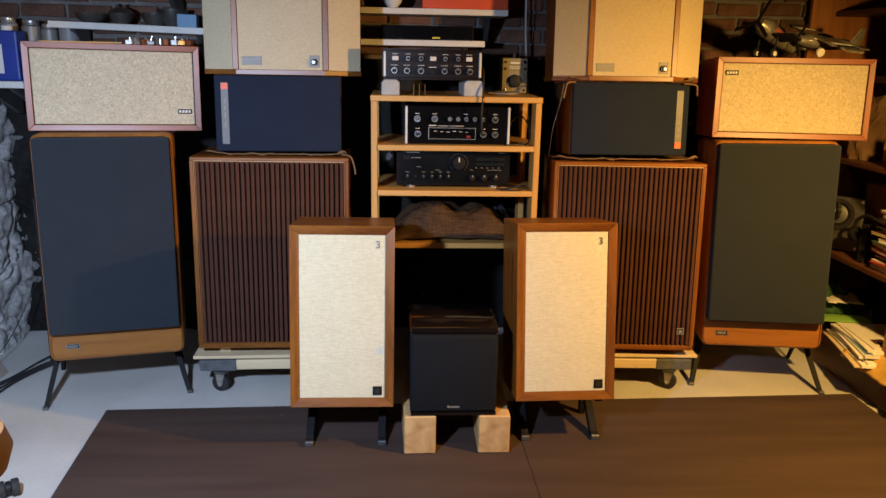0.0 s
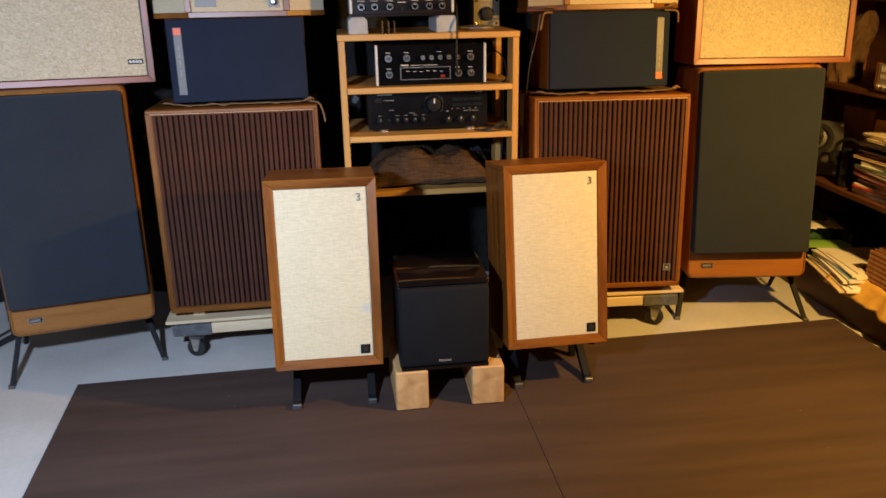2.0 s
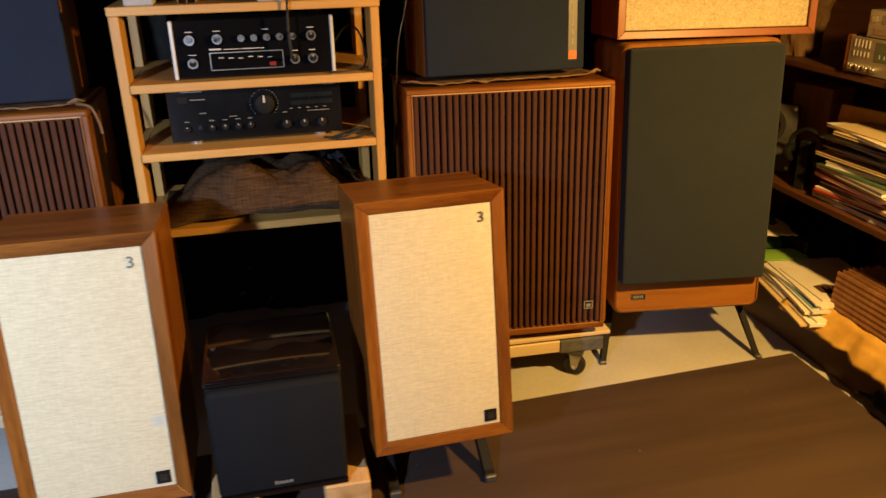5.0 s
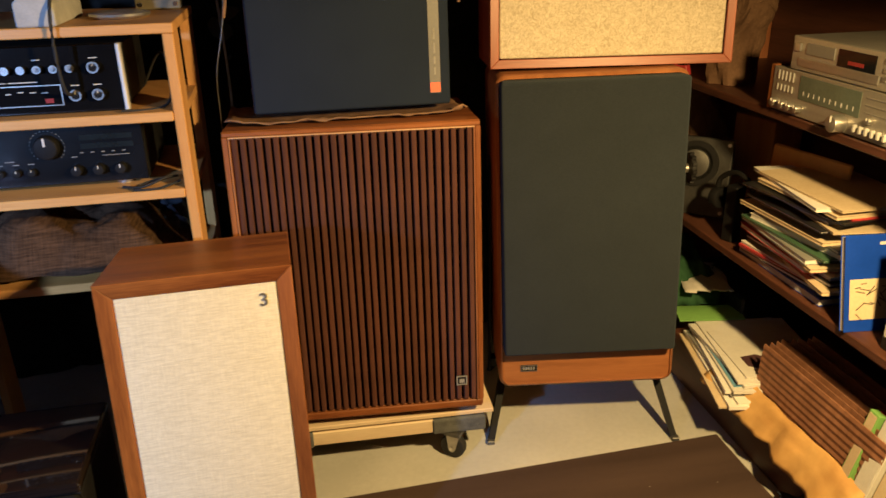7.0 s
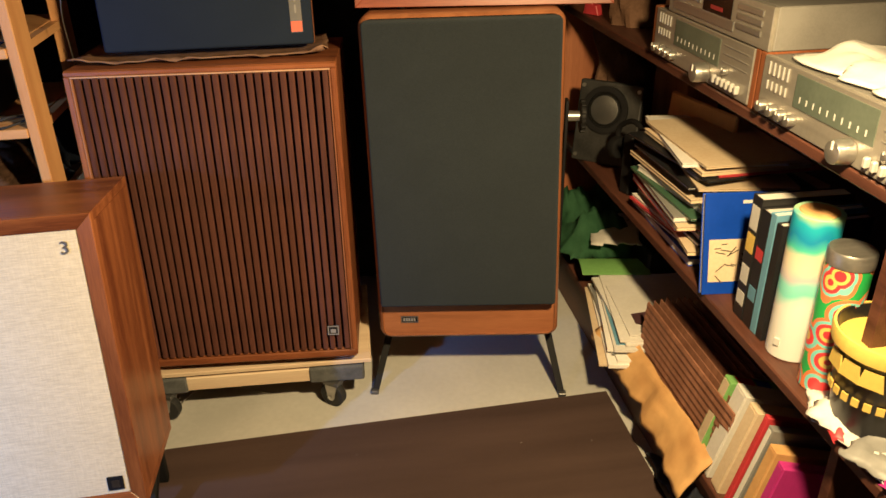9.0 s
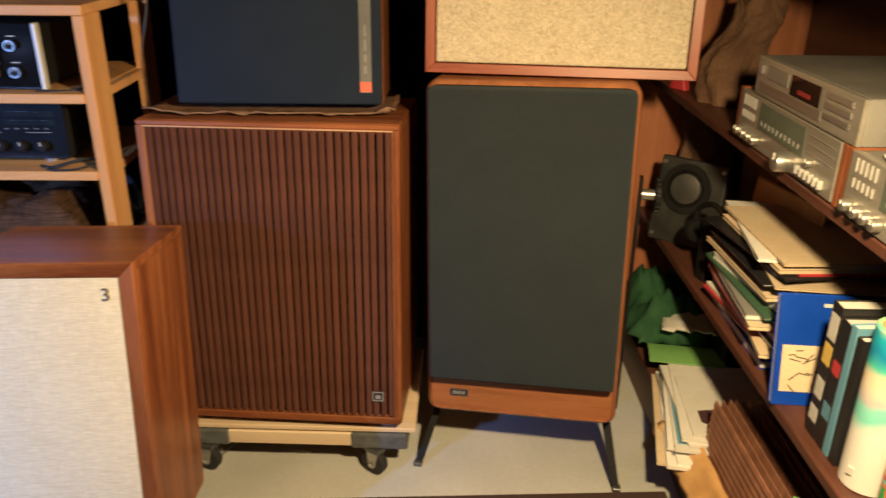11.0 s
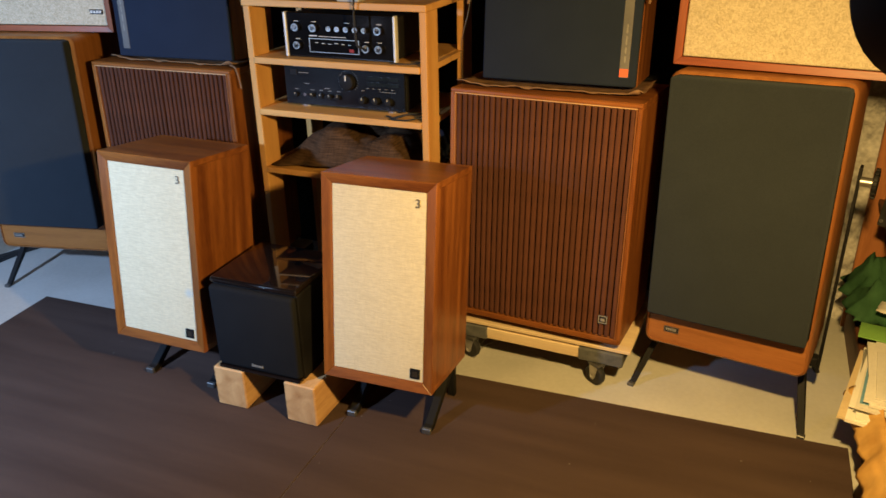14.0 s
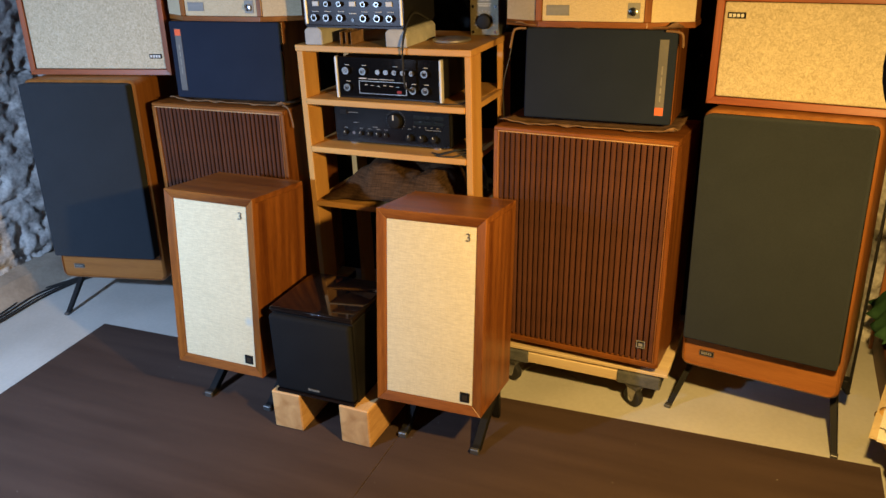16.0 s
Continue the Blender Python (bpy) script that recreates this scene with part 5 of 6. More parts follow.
prints(t, [(0.035, 0.203, 0.05, 0.007)], y=-0.0006)
for y, w, h, cov, lab, art in ((2.446, 0.036, 0.27, black_cover, "thick black book with yellow and white spine lettering", [("spine_print", yellow_cover, 0.15, 0.19), ("spine_print", pale_ink, 0.03, 0.06), ("spine_print", pale_ink, 0.20, 0.25), ("spine_print", pale_ink, 0.08, 0.12)]),
                               (2.409, 0.034, 0.255, black_cover, "black paperback with coloured spine panels", [("spine_print", red_cover, 0.15, 0.175), ("spine_print", sky_cover, 0.06, 0.09)]),
                               (2.385, 0.020, 0.26, sky_cover, "light blue book standing on the shelf", None),
                               (2.360, 0.020, 0.25, black_cover, "slim dark book standing on the shelf", None)):
    standing_book(pose(1.80, y, 0.532, 0, 0, -90 + rr.uniform(-3, 3)), w, 0.19, h, cov, lab, art)


def paper_tube():
    m, n, l, p = nodes_of("watercolour_print")
    co, sep, ramp, no = n.new("ShaderNodeTexCoord"), n.new("ShaderNodeSeparateXYZ"), n.new("ShaderNodeValToRGB"), n.new("ShaderNodeTexNoise")
    no.inputs["Scale"].default_value = 9
    l.new(co.outputs["Object"], no.inputs["Vector"])
    l.new(co.outputs["Object"], sep.inputs[0])
    ad = n.new("ShaderNodeMath")
    ad.operation = "MULTIPLY_ADD"
    ad.inputs[1].default_value = 0.09
    l.new(no.outputs[0], ad.inputs[0])
    l.new(sep.outputs[2], ad.inputs[2])
    mr = n.new("ShaderNodeMapRange")
    mr.inputs[1].default_value, mr.inputs[2].default_value = 0.04, 0.37
    l.new(ad.outputs[0], mr.inputs[0])
    l.new(mr.outputs[0], ramp.inputs[0])
    cols = [(0.0, (0.78, 0.76, 0.70)), (0.36, (0.78, 0.76, 0.70)), (0.44, (0.25, 0.68, 0.58)), (0.52, (0.30, 0.70, 0.62)), (0.57, (0.55, 0.52, 0.55)), (0.64, (0.75, 0.66, 0.48)), (0.74, (0.72, 0.66, 0.42)), (0.79, (0.12, 0.55, 0.42)), (0.84, (0.03, 0.25, 0.55)), (0.90, (0.05, 0.42, 0.60)), (0.95, (0.40, 0.62, 0.28)), (1.0, (0.35, 0.65, 0.50))]
    e = ramp.color_ramp.elements
    e[0].color, e[1].color = (*cols[0][1], 1), (*cols[-1][1], 1)
    for pos, c in cols[1:-1]:
        k = e.new(pos)
        k.color = (*c, 1)
    l.new(ramp.outputs[0], p.inputs["Base Color"])
    p.inputs["Roughness"].default_value = 0.55
    t = thing("paper_towel_roll", pose(1.838, 2.312, 0.532) @ Matrix.Diagonal((0.86, 0.86, 0.94, 1)), "tall cardboard tube printed with teal and blue watercolour", "cardboard tube")
    part("tube", lathe([(0.049, 0.0), (0.051, 0.002), (0.051, 0.313), (0.049, 0.315), (0.040, 0.315), (0.040, 0.30), (0.0, 0.30)][::1], 32), m, t, smooth=True)
    part("lid", cyl((0, 0, 0.303), (0, 0, 0.3165), 0.0395, seg=28, bevel=0.002), kraft, t, "brown card lid", smooth=True)
    part("label_mark", box((-0.014, -0.0535, 0.03), (-0.002, -0.050, 0.045), 0), pale_ink, t, m=pose(0, 0, 0, 0, 0, -60))


paper_tube()


def pattern_tin():
    m, n, l, p = nodes_of("swirl_print")
    co, vo, ramp = n.new("ShaderNodeTexCoord"), n.new("ShaderNodeTexVoronoi"), n.new("ShaderNodeValToRGB")
    vo.inputs["Scale"].default_value = 22
    l.new(co.outputs["Object"], vo.inputs["Vector"])
    l.new(vo.outputs["Distance"], ramp.inputs[0])
    ramp.color_ramp.interpolation = "CONSTANT"
    e = ramp.color_ramp.elements
    e[0].color, e[1].color, e[1].position = (0.65, 0.04, 0.02, 1), (0.06, 0.42, 0.05, 1), 0.72
    for pos, c in ((0.22, (0.75, 0.55, 0.05)), (0.34, (0.75, 0.05, 0.02)), (0.48, (0.25, 0.62, 0.60)), (0.6, (0.80, 0.22, 0.02))):
        k = e.new(pos)
        k.color = (*c, 1)
    l.new(ramp.outputs[0], p.inputs["Base Color"])
    p.inputs["Roughness"].default_value = 0.35
    t = thing("tin", pose(1.835, 2.205, 0.532), "tall tin printed with bright red and green swirls", "tin")
    part("body", lathe([(0.036, 0.0), (0.038, 0.002), (0.038, 0.262), (0.036, 0.264), (0.0, 0.264)], 28), m, t, smooth=True)
    part("lid", lathe([(0.0395, 0.25), (0.0395, 0.272), (0.037, 0.276), (0.0, 0.276)], 28), silver, t, smooth=True)


pattern_tin()


def bucket():
    t = thing("bucket", pose(1.85, 2.085, 0.546), "black tapered bucket with yellow rim and markings", "bucket")
    prof = [(0.0, 0.0), (0.062, 0.0), (0.066, 0.003), (0.086, 0.165), (0.089, 0.168), (0.089, 0.174), (0.084, 0.174), (0.062, 0.008), (0.0, 0.008)]
    part("body", lathe(prof, 36), black_cover, t, smooth=True)
    part("rim", lathe([(0.0865, 0.150), (0.0905, 0.150), (0.0925, 0.168), (0.0905, 0.176), (0.0865, 0.176), (0.0865, 0.150)], 36), yellow_cover, t, "yellow rim", smooth=True)
    for k in range(7):
        an = radians(150 + 14 * k)
        part("marking", box((-0.006, -0.0015, 0.0), (0.006, 0.001, 0.014), 0), yellow_cover, t, m=pose(0.0775 * math.cos(an), 0.0775 * math.sin(an), 0.062, 0, 0, math.degrees(an) + 90))
    for k in range(3):
        an = radians(170 + 24 * k)
        part("marking", prism([(-0.02, 0), (0.02, 0), (0.014, 0.03), (-0.014, 0.03)], -0.0015, 0.001), yellow_cover, t, m=pose(0.0835 * math.cos(an), 0.0835 * math.sin(an), 0.108, 0, 0, math.degrees(an) + 90))


bucket()


def crumpled(name, w, d, h, m, material, label, category, seed, n=26, lift=0.0, group=""):
    verts, faces = [], []
    for j in range(n + 1):
        for i in range(n + 1):
            u, v = i / n, j / n
            q = Vector((u * 5, v * 5, seed))
            e = min(1, 5 * min(u, 1 - u)) * min(1, 5 * min(v, 1 - v))
            z = max(0.001, lift + e * h * (0.55 + 0.6 * noise.noise(q * 0.7) + 0.35 * abs(noise.noise(q * 1.7)) + 0.15 * noise.noise(q * 4)))
            o = noise.noise_vector(q * 1.4)
            verts.append((-w / 2 + w * u + 0.12 * w * o.x * (1 - e * 0.6), d * v + 0.12 * d * o.y * (1 - e * 0.6), z))
    for j in range(n):
        for i in range(n):
            a = j * (n + 1) + i
            faces.append((a, a + 1, a + n + 2, a + n + 1))
    me = bpy.data.meshes.new(name)
    me.from_pydata(verts, [], faces)
    me.materials.append(material)
    for f in me.polygons:
        f.use_smooth = True
    ob = new(name, me)
    ob.matrix_basis = m
    so = ob.modifiers.new("thick", "SOLIDIFY")
    so.thickness, so.offset = 0.003, 1
    return tagged(ob, label, category, group)


r5 = random.Random(21)
for i in range(9):
    mt = (paper, red_cover, paper, manila, paper, grey_cover, paper, paper, magenta_cover)[i]
    crumpled("crumpled_wrapper", r5.uniform(0.08, 0.16), r5.uniform(0.07, 0.12), r5.uniform(0.012, 0.03), pose(1.775 + r5.uniform(-0.012, 0.02), 2.15 - 0.034 * i, 0.533 + 0.005 * (i % 3), 0, 0, -90 + r5.uniform(-40, 40)), mt,
             "crumpled paper wrapper lying along the shelf edge" if mt in (paper, manila) else "crumpled coloured wrapper on the shelf edge", "wrapper", 30 + i, 12, group="crumpled wrappers")
crumpled("plastic_bag", 0.34, 0.26, 0.035, pose(1.80, 2.27, 1.076, 0, 0, -90), paper, "crumpled white paper lying on the receiver", "paper", 5.5)


plate_dark = surf("scuffed_dark_plate", (0.03, 0.03, 0.03), (0.07, 0.07, 0.068), scale=(12, 12, 12), rough=0.4, metal=0.3, bump=0.1)


def black_reel():
    t = thing("tape_drive", pose(1.815, 3.345, 0.532, -10, 0, -42) @ Matrix.Scale(0.88, 4), "black plate with round grey disc leaning on the shelf", "device")
    part("plate", box((-0.115, 0.0, 0.0), (0.115, 0.03, 0.285), 0.006, 2), plate_dark, t)
    part("ring", lathe([(0.062, 0.0), (0.082, 0.0), (0.082, 0.012), (0.062, 0.012), (0.062, 0.0)], 32), black_matte, t, m=pose(-0.01, 0.0, 0.19, 90), smooth=True)
    part("disc", cyl((-0.01, -0.014, 0.19), (-0.01, -0.0005, 0.19), 0.050, seg=32, bevel=0.002), grey_metal, t, "dull grey disc", smooth=True)
    for x in (-0.1, 0.1):
        for z in (0.02, 0.265):
            part("screw", cyl((x, -0.003, z), (x, 0, z), 0.007, seg=10), silver, t, smooth=True)


black_reel()


def headphones():
    t = thing("headphones", pose(1.80, 3.11, 0.532, 0, 0, -70) @ Matrix.Scale(0.85, 4), "black headphones hanging on a dark stand", "headphones")
    part("stand", box((-0.022, 0.0, 0.0), (0.022, 0.05, 0.20), 0.004), black_matte, t)
    part("headband", tube([(-0.07, 0.02, 0.15), (-0.065, 0.02, 0.21), (0, 0.02, 0.245), (0.065, 0.02, 0.21), (0.07, 0.02, 0.15)], 0.009), black_matte, t, smooth=True)
    for s in (-1, 1):
        part("ear_cup", cyl((s * 0.05, 0.02, 0.14), (s * 0.085, 0.02, 0.14), 0.038, seg=24, bevel=0.008), black_metal, t, smooth=True)


headphones()
solid("wooden_box", box((-0.09, 0.0, 0.0), (0.09, 0.12, 0.29), 0.003), pine_z, "small pale wooden box behind the black plate", "box", pose(2.05, 3.42, 0.532, 0, 0, -80))
bag_mat = surf("brown_bag_paper", (0.10, 0.055, 0.026), (0.19, 0.11, 0.055), scale=(9, 9, 9), rough=0.85, bump=0.2, spec=0.2)


def standing_bag(m, w, h, d, label):
    """A crumpled paper bag on end, its mouth folded over."""
    t = thing("paper_bag", m, label, "paper bag", "brown bags in the bookcase")

    def skin(v0, v1, grow):
        bm = bmesh.new()
        rings = []
        seg = 30
        for j in range(19):
            v = v0 + (v1 - v0) * j / 18
            k = (1 - 0.35 * v ** 2) * grow
            ring = []
            for i in range(seg):
                a = 2 * math.pi * i / seg
                q = Vector((math.cos(a) * 1.6, math.sin(a) * 1.6, v * 3 + w * 40))
                o = 1 + 0.35 * noise.noise(q) + 0.14 * abs(noise.noise(q * 2.0)) + 0.03 * noise.noise(q * 5)
                ring.append(bm.verts.new((w / 2 * k * o * math.cos(a) + 0.05 * v * math.sin(v * 4 + w * 30), d / 2 * k * o * math.sin(a), h * v * (1 + 0.10 * math.sin(3 * a) * v))))
            rings.append(ring)
        for a, b in zip(rings, rings[1:]):
            for i in range(seg):
                bm.faces.new((a[i], a[(i + 1) % seg], b[(i + 1) % seg], b[i]))
        bm.faces.new(rings[0][::-1])
        bm.faces.new(rings[-1])
        bmesh.ops.recalc_face_normals(bm, faces=bm.faces)
        return bm

    part("body", skin(0.0, 0.86, 1.0), bag_mat, t)
    part("folded_mouth", skin(0.80, 1.0, 1.05), bag_mat, t)


standing_bag(pose(1.88, 3.30, 0.964), 0.15, 0.27, 0.09, "crumpled brown paper bag standing by the receiver")
standing_bag(pose(1.93, 3.56, 0.532), 0.20, 0.36, 0.12, "brown translucent bag standing at the shelf end")
solid("red_clip", prism([(-0.03, 0), (0.03, 0), (0.02, 0.03), (0.005, 0.03), (0.0, 0.05), (-0.02, 0.045)], -0.012, 0.012, bevel=0.002), red_cover, "small red plastic clip on the shelf", "clip", pose(1.80, 3.47, 0.964, 0, 0, -60))


def cabinet_speaker():
    t = thing("cabinet_speaker", facing(2.86, 1.329, 1.875), "dark mahogany speaker with black grille on the upper shelf", "loudspeaker")
    w, h, d = 0.62, 0.34, 0.28
    shell(t, w, h, d, 0.015, 0.018, mahogany_x, mahogany_z)
    framed_front(t, w, h, 0.03, 0.0, 0.015, mahogany_x, mahogany_z, 0.002)
    part("grille", box((-w / 2 + 0.032, 0.006, 0.032), (w / 2 - 0.032, 0.014, h - 0.032), 0.003), black_cloth, t)
    part("badge", box((-w / 2 + 0.05, 0.003, 0.05), (-w / 2 + 0.085, 0.0062, 0.062), 0.0005), silver, t)


cabinet_speaker()

solid("envelope", box((-0.13, 0.0, 0.0), (0.13, 0.012, 0.298), 0.004), kraft, "yellow envelope standing behind the pile", "envelope", pose(1.90, 2.96, 0.532, -6, 0, -78))
crumpled("plastic_sheet", 0.26, 0.16, 0.10, pose(0.16, 3.24, 0.645), plastic_film, "crumpled dark plastic film behind the blanket", "plastic film", 4.4)

# bottom shelf
r6 = random.Random(8)
z = 0.1655
for i, (mt, h) in enumerate(((manila, 0.006), (paper, 0.010), (paper, 0.008), (grey_cover, 0.003), (paper, 0.009), (paper, 0.008), (sky_cover, 0.002), (paper, 0.008), (paper, 0.006))):
    t = thing("paper_stack", pose(1.705 + 0.006 * i + r6.uniform(-0.006, 0.01), 3.005 + r6.uniform(-0.012, 0.012), z, 0, 0, -90 - 9 + r6.uniform(-5, 5)), "thick bundle of white papers and folders", "papers", "bundles of paper on the bottom shelf")
    part("paper_block", bowed(0.42 if i < 3 else 0.37, 0.28, h, 0.003), mt, t)
    z += h + 0.0008
t = thing("magazine", pose(1.76, 2.97, z, 0, 0, -96), "white magazine with a dark printed photograph", "magazine")
part("cover", bowed(0.27, 0.21, 0.004, 0.001), paper, t)
part("print", prism([(0.03, 0.03), (0.08, 0.03), (0.11, 0.09), (0.06, 0.13), (0.02, 0.08)], 0.0036, 0.0045, "xy"), surf("plum_print", (0.06, 0.03, 0.035), (0.12, 0.06, 0.07), rough=0.4), t)
solid("green_folder", bowed(0.10, 0.21, 0.004, 0.006), lime_cover, "lime green card folder on the papers", "folder", pose(1.735, 3.235, z + 0.006, 0, 0, -100))
crumpled("green_jacket", 0.36, 0.30, 0.17, pose(1.71, 3.47, 0.172, 0, 0, -90), green_fabric, "crumpled dark green cloth jacket", "jacket", 2.2, lift=0.06)
solid("black_bin", box((-0.17, 0.0, 0.0), (0.17, 0.30, 0.13), 0.008), black_matte, "black plastic tray on the bottom shelf", "tray", pose(1.93, 3.34, 0.166, 0, 0, -90))
crumpled("paper_sheet", 0.22, 0.16, 0.012, pose(1.80, 3.36, 0.30, 0, 0, -100), paper, "loose white sheet over the black tray", "paper", 6.1, 12)


def accordion_file():
    t = thing("accordion_file", pose(1.772, 2.600, 0.1665, 0, 0, -90), "brown card accordion file leaning on the shelf", "file folder")
    L = 0.46
    for i in range(10):
        bm = box((-L / 2, 0.0, 0.0), (L / 2, 0.0022, 0.178 + 0.004 * (i % 3)), 0.0004)
        part("leaf", bm, kraft_brown, t, m=pose(0.003 * (i % 2), 0.010 + 0.0125 * i, 0.0, -(6 + 1.1 * i), 0, 0))
    zig = [(-0.0022 if k % 2 else 0.0, 0.172 * k / 18) for k in range(19)]
    part("front_flap", prism(zig + [(0.004, 0.172), (0.004, 0.0)], -L / 2 - 0.004, L / 2 + 0.004, "yz"), kraft_brown, t, m=pose(0, 0.001, 0, -4, 0, 0))


accordion_file()


def envelope():
    n, k = 30, 12
    verts, faces = [], []
    for j in range(k + 1):
        for i in range(n + 1):
            u, v = i / n, j / k
            y = 2.97 - 0.60 * u
            x = 1.690 + 0.078 * v + 0.022 * math.sin(u * 3.0) * (1 - v) + 0.022 * noise.noise(Vector((u * 11, 0, 1))) * (1 - v)
            z = 0.152 + 0.060 * math.sin(v * 1.45) - 0.045 * u * (1 - v) + 0.012 * noise.noise(Vector((u * 7, v * 3, 3)))
            verts.append((x, y, max(z, 0.1665 if x > 1.742 else 0.0)))
    for j in range(k):
        for i in range(n):
            a = j * (n + 1) + i
            faces.append((a, a + 1, a + n + 2, a + n + 1))
    me = bpy.data.meshes.new("envelope")
    me.from_pydata(verts, [], faces)
    me.materials.append(kraft)
    for f in me.polygons:
        f.use_smooth = True
    ob = new("envelope", me)
    so = ob.modifiers.new("thick", "SOLIDIFY")
    so.thickness, so.offset = 0.004, 1
    tagged(ob, "torn yellow-brown padded envelope hanging over the shelf", "envelope")


envelope()
crumpled("dark_cloth", 0.30, 0.20, 0.09, pose(1.72, 2.44, 0.03, 0, 0, -90), navy_fabric, "dark navy cloth hanging below the bottom shelf", "cloth", 7.7)


def box_file(y, w, h, d, cov, spine, label, lean):
    t = thing("box_file", pose(1.752, y, 0.1665, lean, 0, -96), label, "box file", "files standing on the bottom shelf")
    part("body", box((-w / 2, 0.0, 0.0), (w / 2, d, h), 0.0015), cov, t)
    part("edge_panel", box((-w / 2 + 0.004, -0.001, 0.006), (w / 2 - 0.004, 0.0, h - 0.006), 0), spine, t)
    return t


b = box_file(2.445, 0.034, 0.215, 0.26, lime_cover, manila, "green and white box file standing on end", -14)
part("label_patch", box((-0.012, 0.02, 0.2152), (0.012, 0.06, 0.2160), 0), red_cover, b)
part("label_patch", box((-0.012, 0.065, 0.2152), (0.012, 0.10, 0.2160), 0), blue_cover, b)
box_file(2.392, 0.050, 0.225, 0.26, paper, paper, "white ring file standing beside the green one", -14)
box_file(2.338, 0.040, 0.22, 0.26, manila, manila, "worn manila file standing on end", -14)
box_file(2.292, 0.016, 0.235, 0.24, red_cover, red_cover, "thin red folder standing on end", -13)
box_file(2.268, 0.020, 0.225, 0.24, grey_cover, paper, "grey clear plastic folder standing on end", -13)
box_file(2.236, 0.030, 0.20, 0.24, kraft, kraft, "brown card file standing on end", -12)
box_file(2.200, 0.026, 0.19, 0.24, magenta_cover, magenta_cover, "magenta folder standing on end", -12)


# ---- wall shelves behind the speakers ----
def wall_shelf(x0, x1, y0, z, label, th=0.028):
    t = thing("wall_shelf", pose(0, 0, 0), label, "shelf", "white wall shelves")
    part("board", box((x0, y0, z - th), (x1, 3.70, z), 0.002), white_paint, t)
    for x in (x0 + 0.08, x1 - 0.08):
        part("bracket", prism([(y0 + 0.05, z - th - 0.001), (3.70, z - th - 0.001), (3.70, z - 0.16), (3.68, z - 0.16)], x - 0.01, x + 0.01, "yz"), grey_metal, t)
    return t


tilted = wall_shelf(-0.35, 0.35, 3.47, 0.0, "white painted wall shelf holding metal bowls, sagging slightly")
tilted.matrix_basis = pose(-1.377, 0, 1.487, 0, 1.6, 0)
wall_shelf(-1.30, -0.95, 3.47, 1.63, "upper white wall shelf above the bowls", 0.024)
wall_shelf(-0.62, 0.154, 3.47, 1.447, "white wall shelf behind the equipment rack", 0.026)
wall_shelf(-0.62, 0.254, 3.47, 1.581, "white wall shelf holding an orange box", 0.026)
wall_shelf(-2.06, -1.787, 3.32, 1.245, "white shelf with paint tins by the stone wall")

solid("orange_box", box((-0.19, 0.0, 0.0), (0.19, 0.16, 0.17), 0.003), plain("orange_red_card", (0.75, 0.085, 0.012)), "bright orange-red cardboard box on the shelf", "box", pose(0.064, 3.48, 1.5815))
t = thing("set_top_box", pose(-0.10, 3.49, 1.4475), "flat black electronic box on the wall shelf", "set-top box")
part("case", box((-0.205, 0.0, 0.0), (0.205, 0.19, 0.062), 0.003), black_metal, t)
part("front_panel", box((-0.2, -0.003, 0.004), (0.2, -0.0002, 0.058), 0.001), glass_black, t)
part("label_patch", box((0.02, -0.0036, 0.006), (0.055, -0.003, 0.013), 0), yellow_cover, t)
solid("glass_globe", lathe([(0.001, 0.0), (0.02, 0.002), (0.038, 0.022), (0.044, 0.045), (0.038, 0.068), (0.02, 0.084), (0.001, 0.088)], 24), white_plastic, "white glass globe on the shelf", "globe", pose(-0.255, 3.53, 1.5815), smooth=True)
bowl_m = surf("dull_steel", (0.20, 0.19, 0.17), (0.33, 0.32, 0.30), rough=0.3, metal=0.9, bump=0.05)


def bowl(x, y, z, r, h, label, lidded=False):
    prof = [(0.001, 0.0), (r * 0.5, 0.0), (r * 0.85, h * 0.45), (r, h), (r * 0.96, h), (r * 0.8, h * 0.5), (r * 0.46, h * 0.08), (0.001, h * 0.08)]
    t = thing("metal_bowl", pose(x, y, z), label, "bowl", "metal bowls on the wall shelf")
    part("body", lathe(prof, 28), bowl_m, t, smooth=True)
    if lidded:
        part("lid", lathe([(r, h), (r * 0.8, h * 1.35), (r * 0.3, h * 1.6), (0.001, h * 1.62)], 28), bowl_m, t, smooth=True)
        part("lid_knob", lathe([(0.004, h * 1.6), (0.01, h * 1.85), (0.001, h * 1.95)], 12), black_matte, t, smooth=True)


bowl(-1.575, 3.56, 1.4930, 0.068, 0.040, "shallow dull steel bowl on the shelf")
bowl(-1.45, 3.57, 1.4895, 0.055, 0.045, "lidded steel pot on the wall shelf", True)
bowl(-1.305, 3.57, 1.4855, 0.058, 0.055, "small dented metal bowl on the shelf")
bowl(-1.235, 3.60, 1.4835, 0.07, 0.075, "wide dark metal dish on the shelf")
solid("small_box", box((-0.042, 0.0, 0.0), (0.042, 0.05, 0.055), 0.002), sky_cover, "small pale blue carton on the shelf", "box", pose(-1.155, 3.52, 1.4813, 0, 1.6, 0))


def jar(x, y, z, r, h, mt, label):
    t = thing("jar", pose(x, y, z), label, "jar", "jars and tins by the stone wall")
    part("body", lathe([(0.001, 0), (r, 0), (r, h * 0.85), (r * 0.8, h * 0.93), (r * 0.8, h), (0.001, h)], 20), mt, t, smooth=True)
    part("lid", cyl((0, 0, h), (0, 0, h + 0.014), r * 0.84, seg=20, bevel=0.002), silver, t, smooth=True)


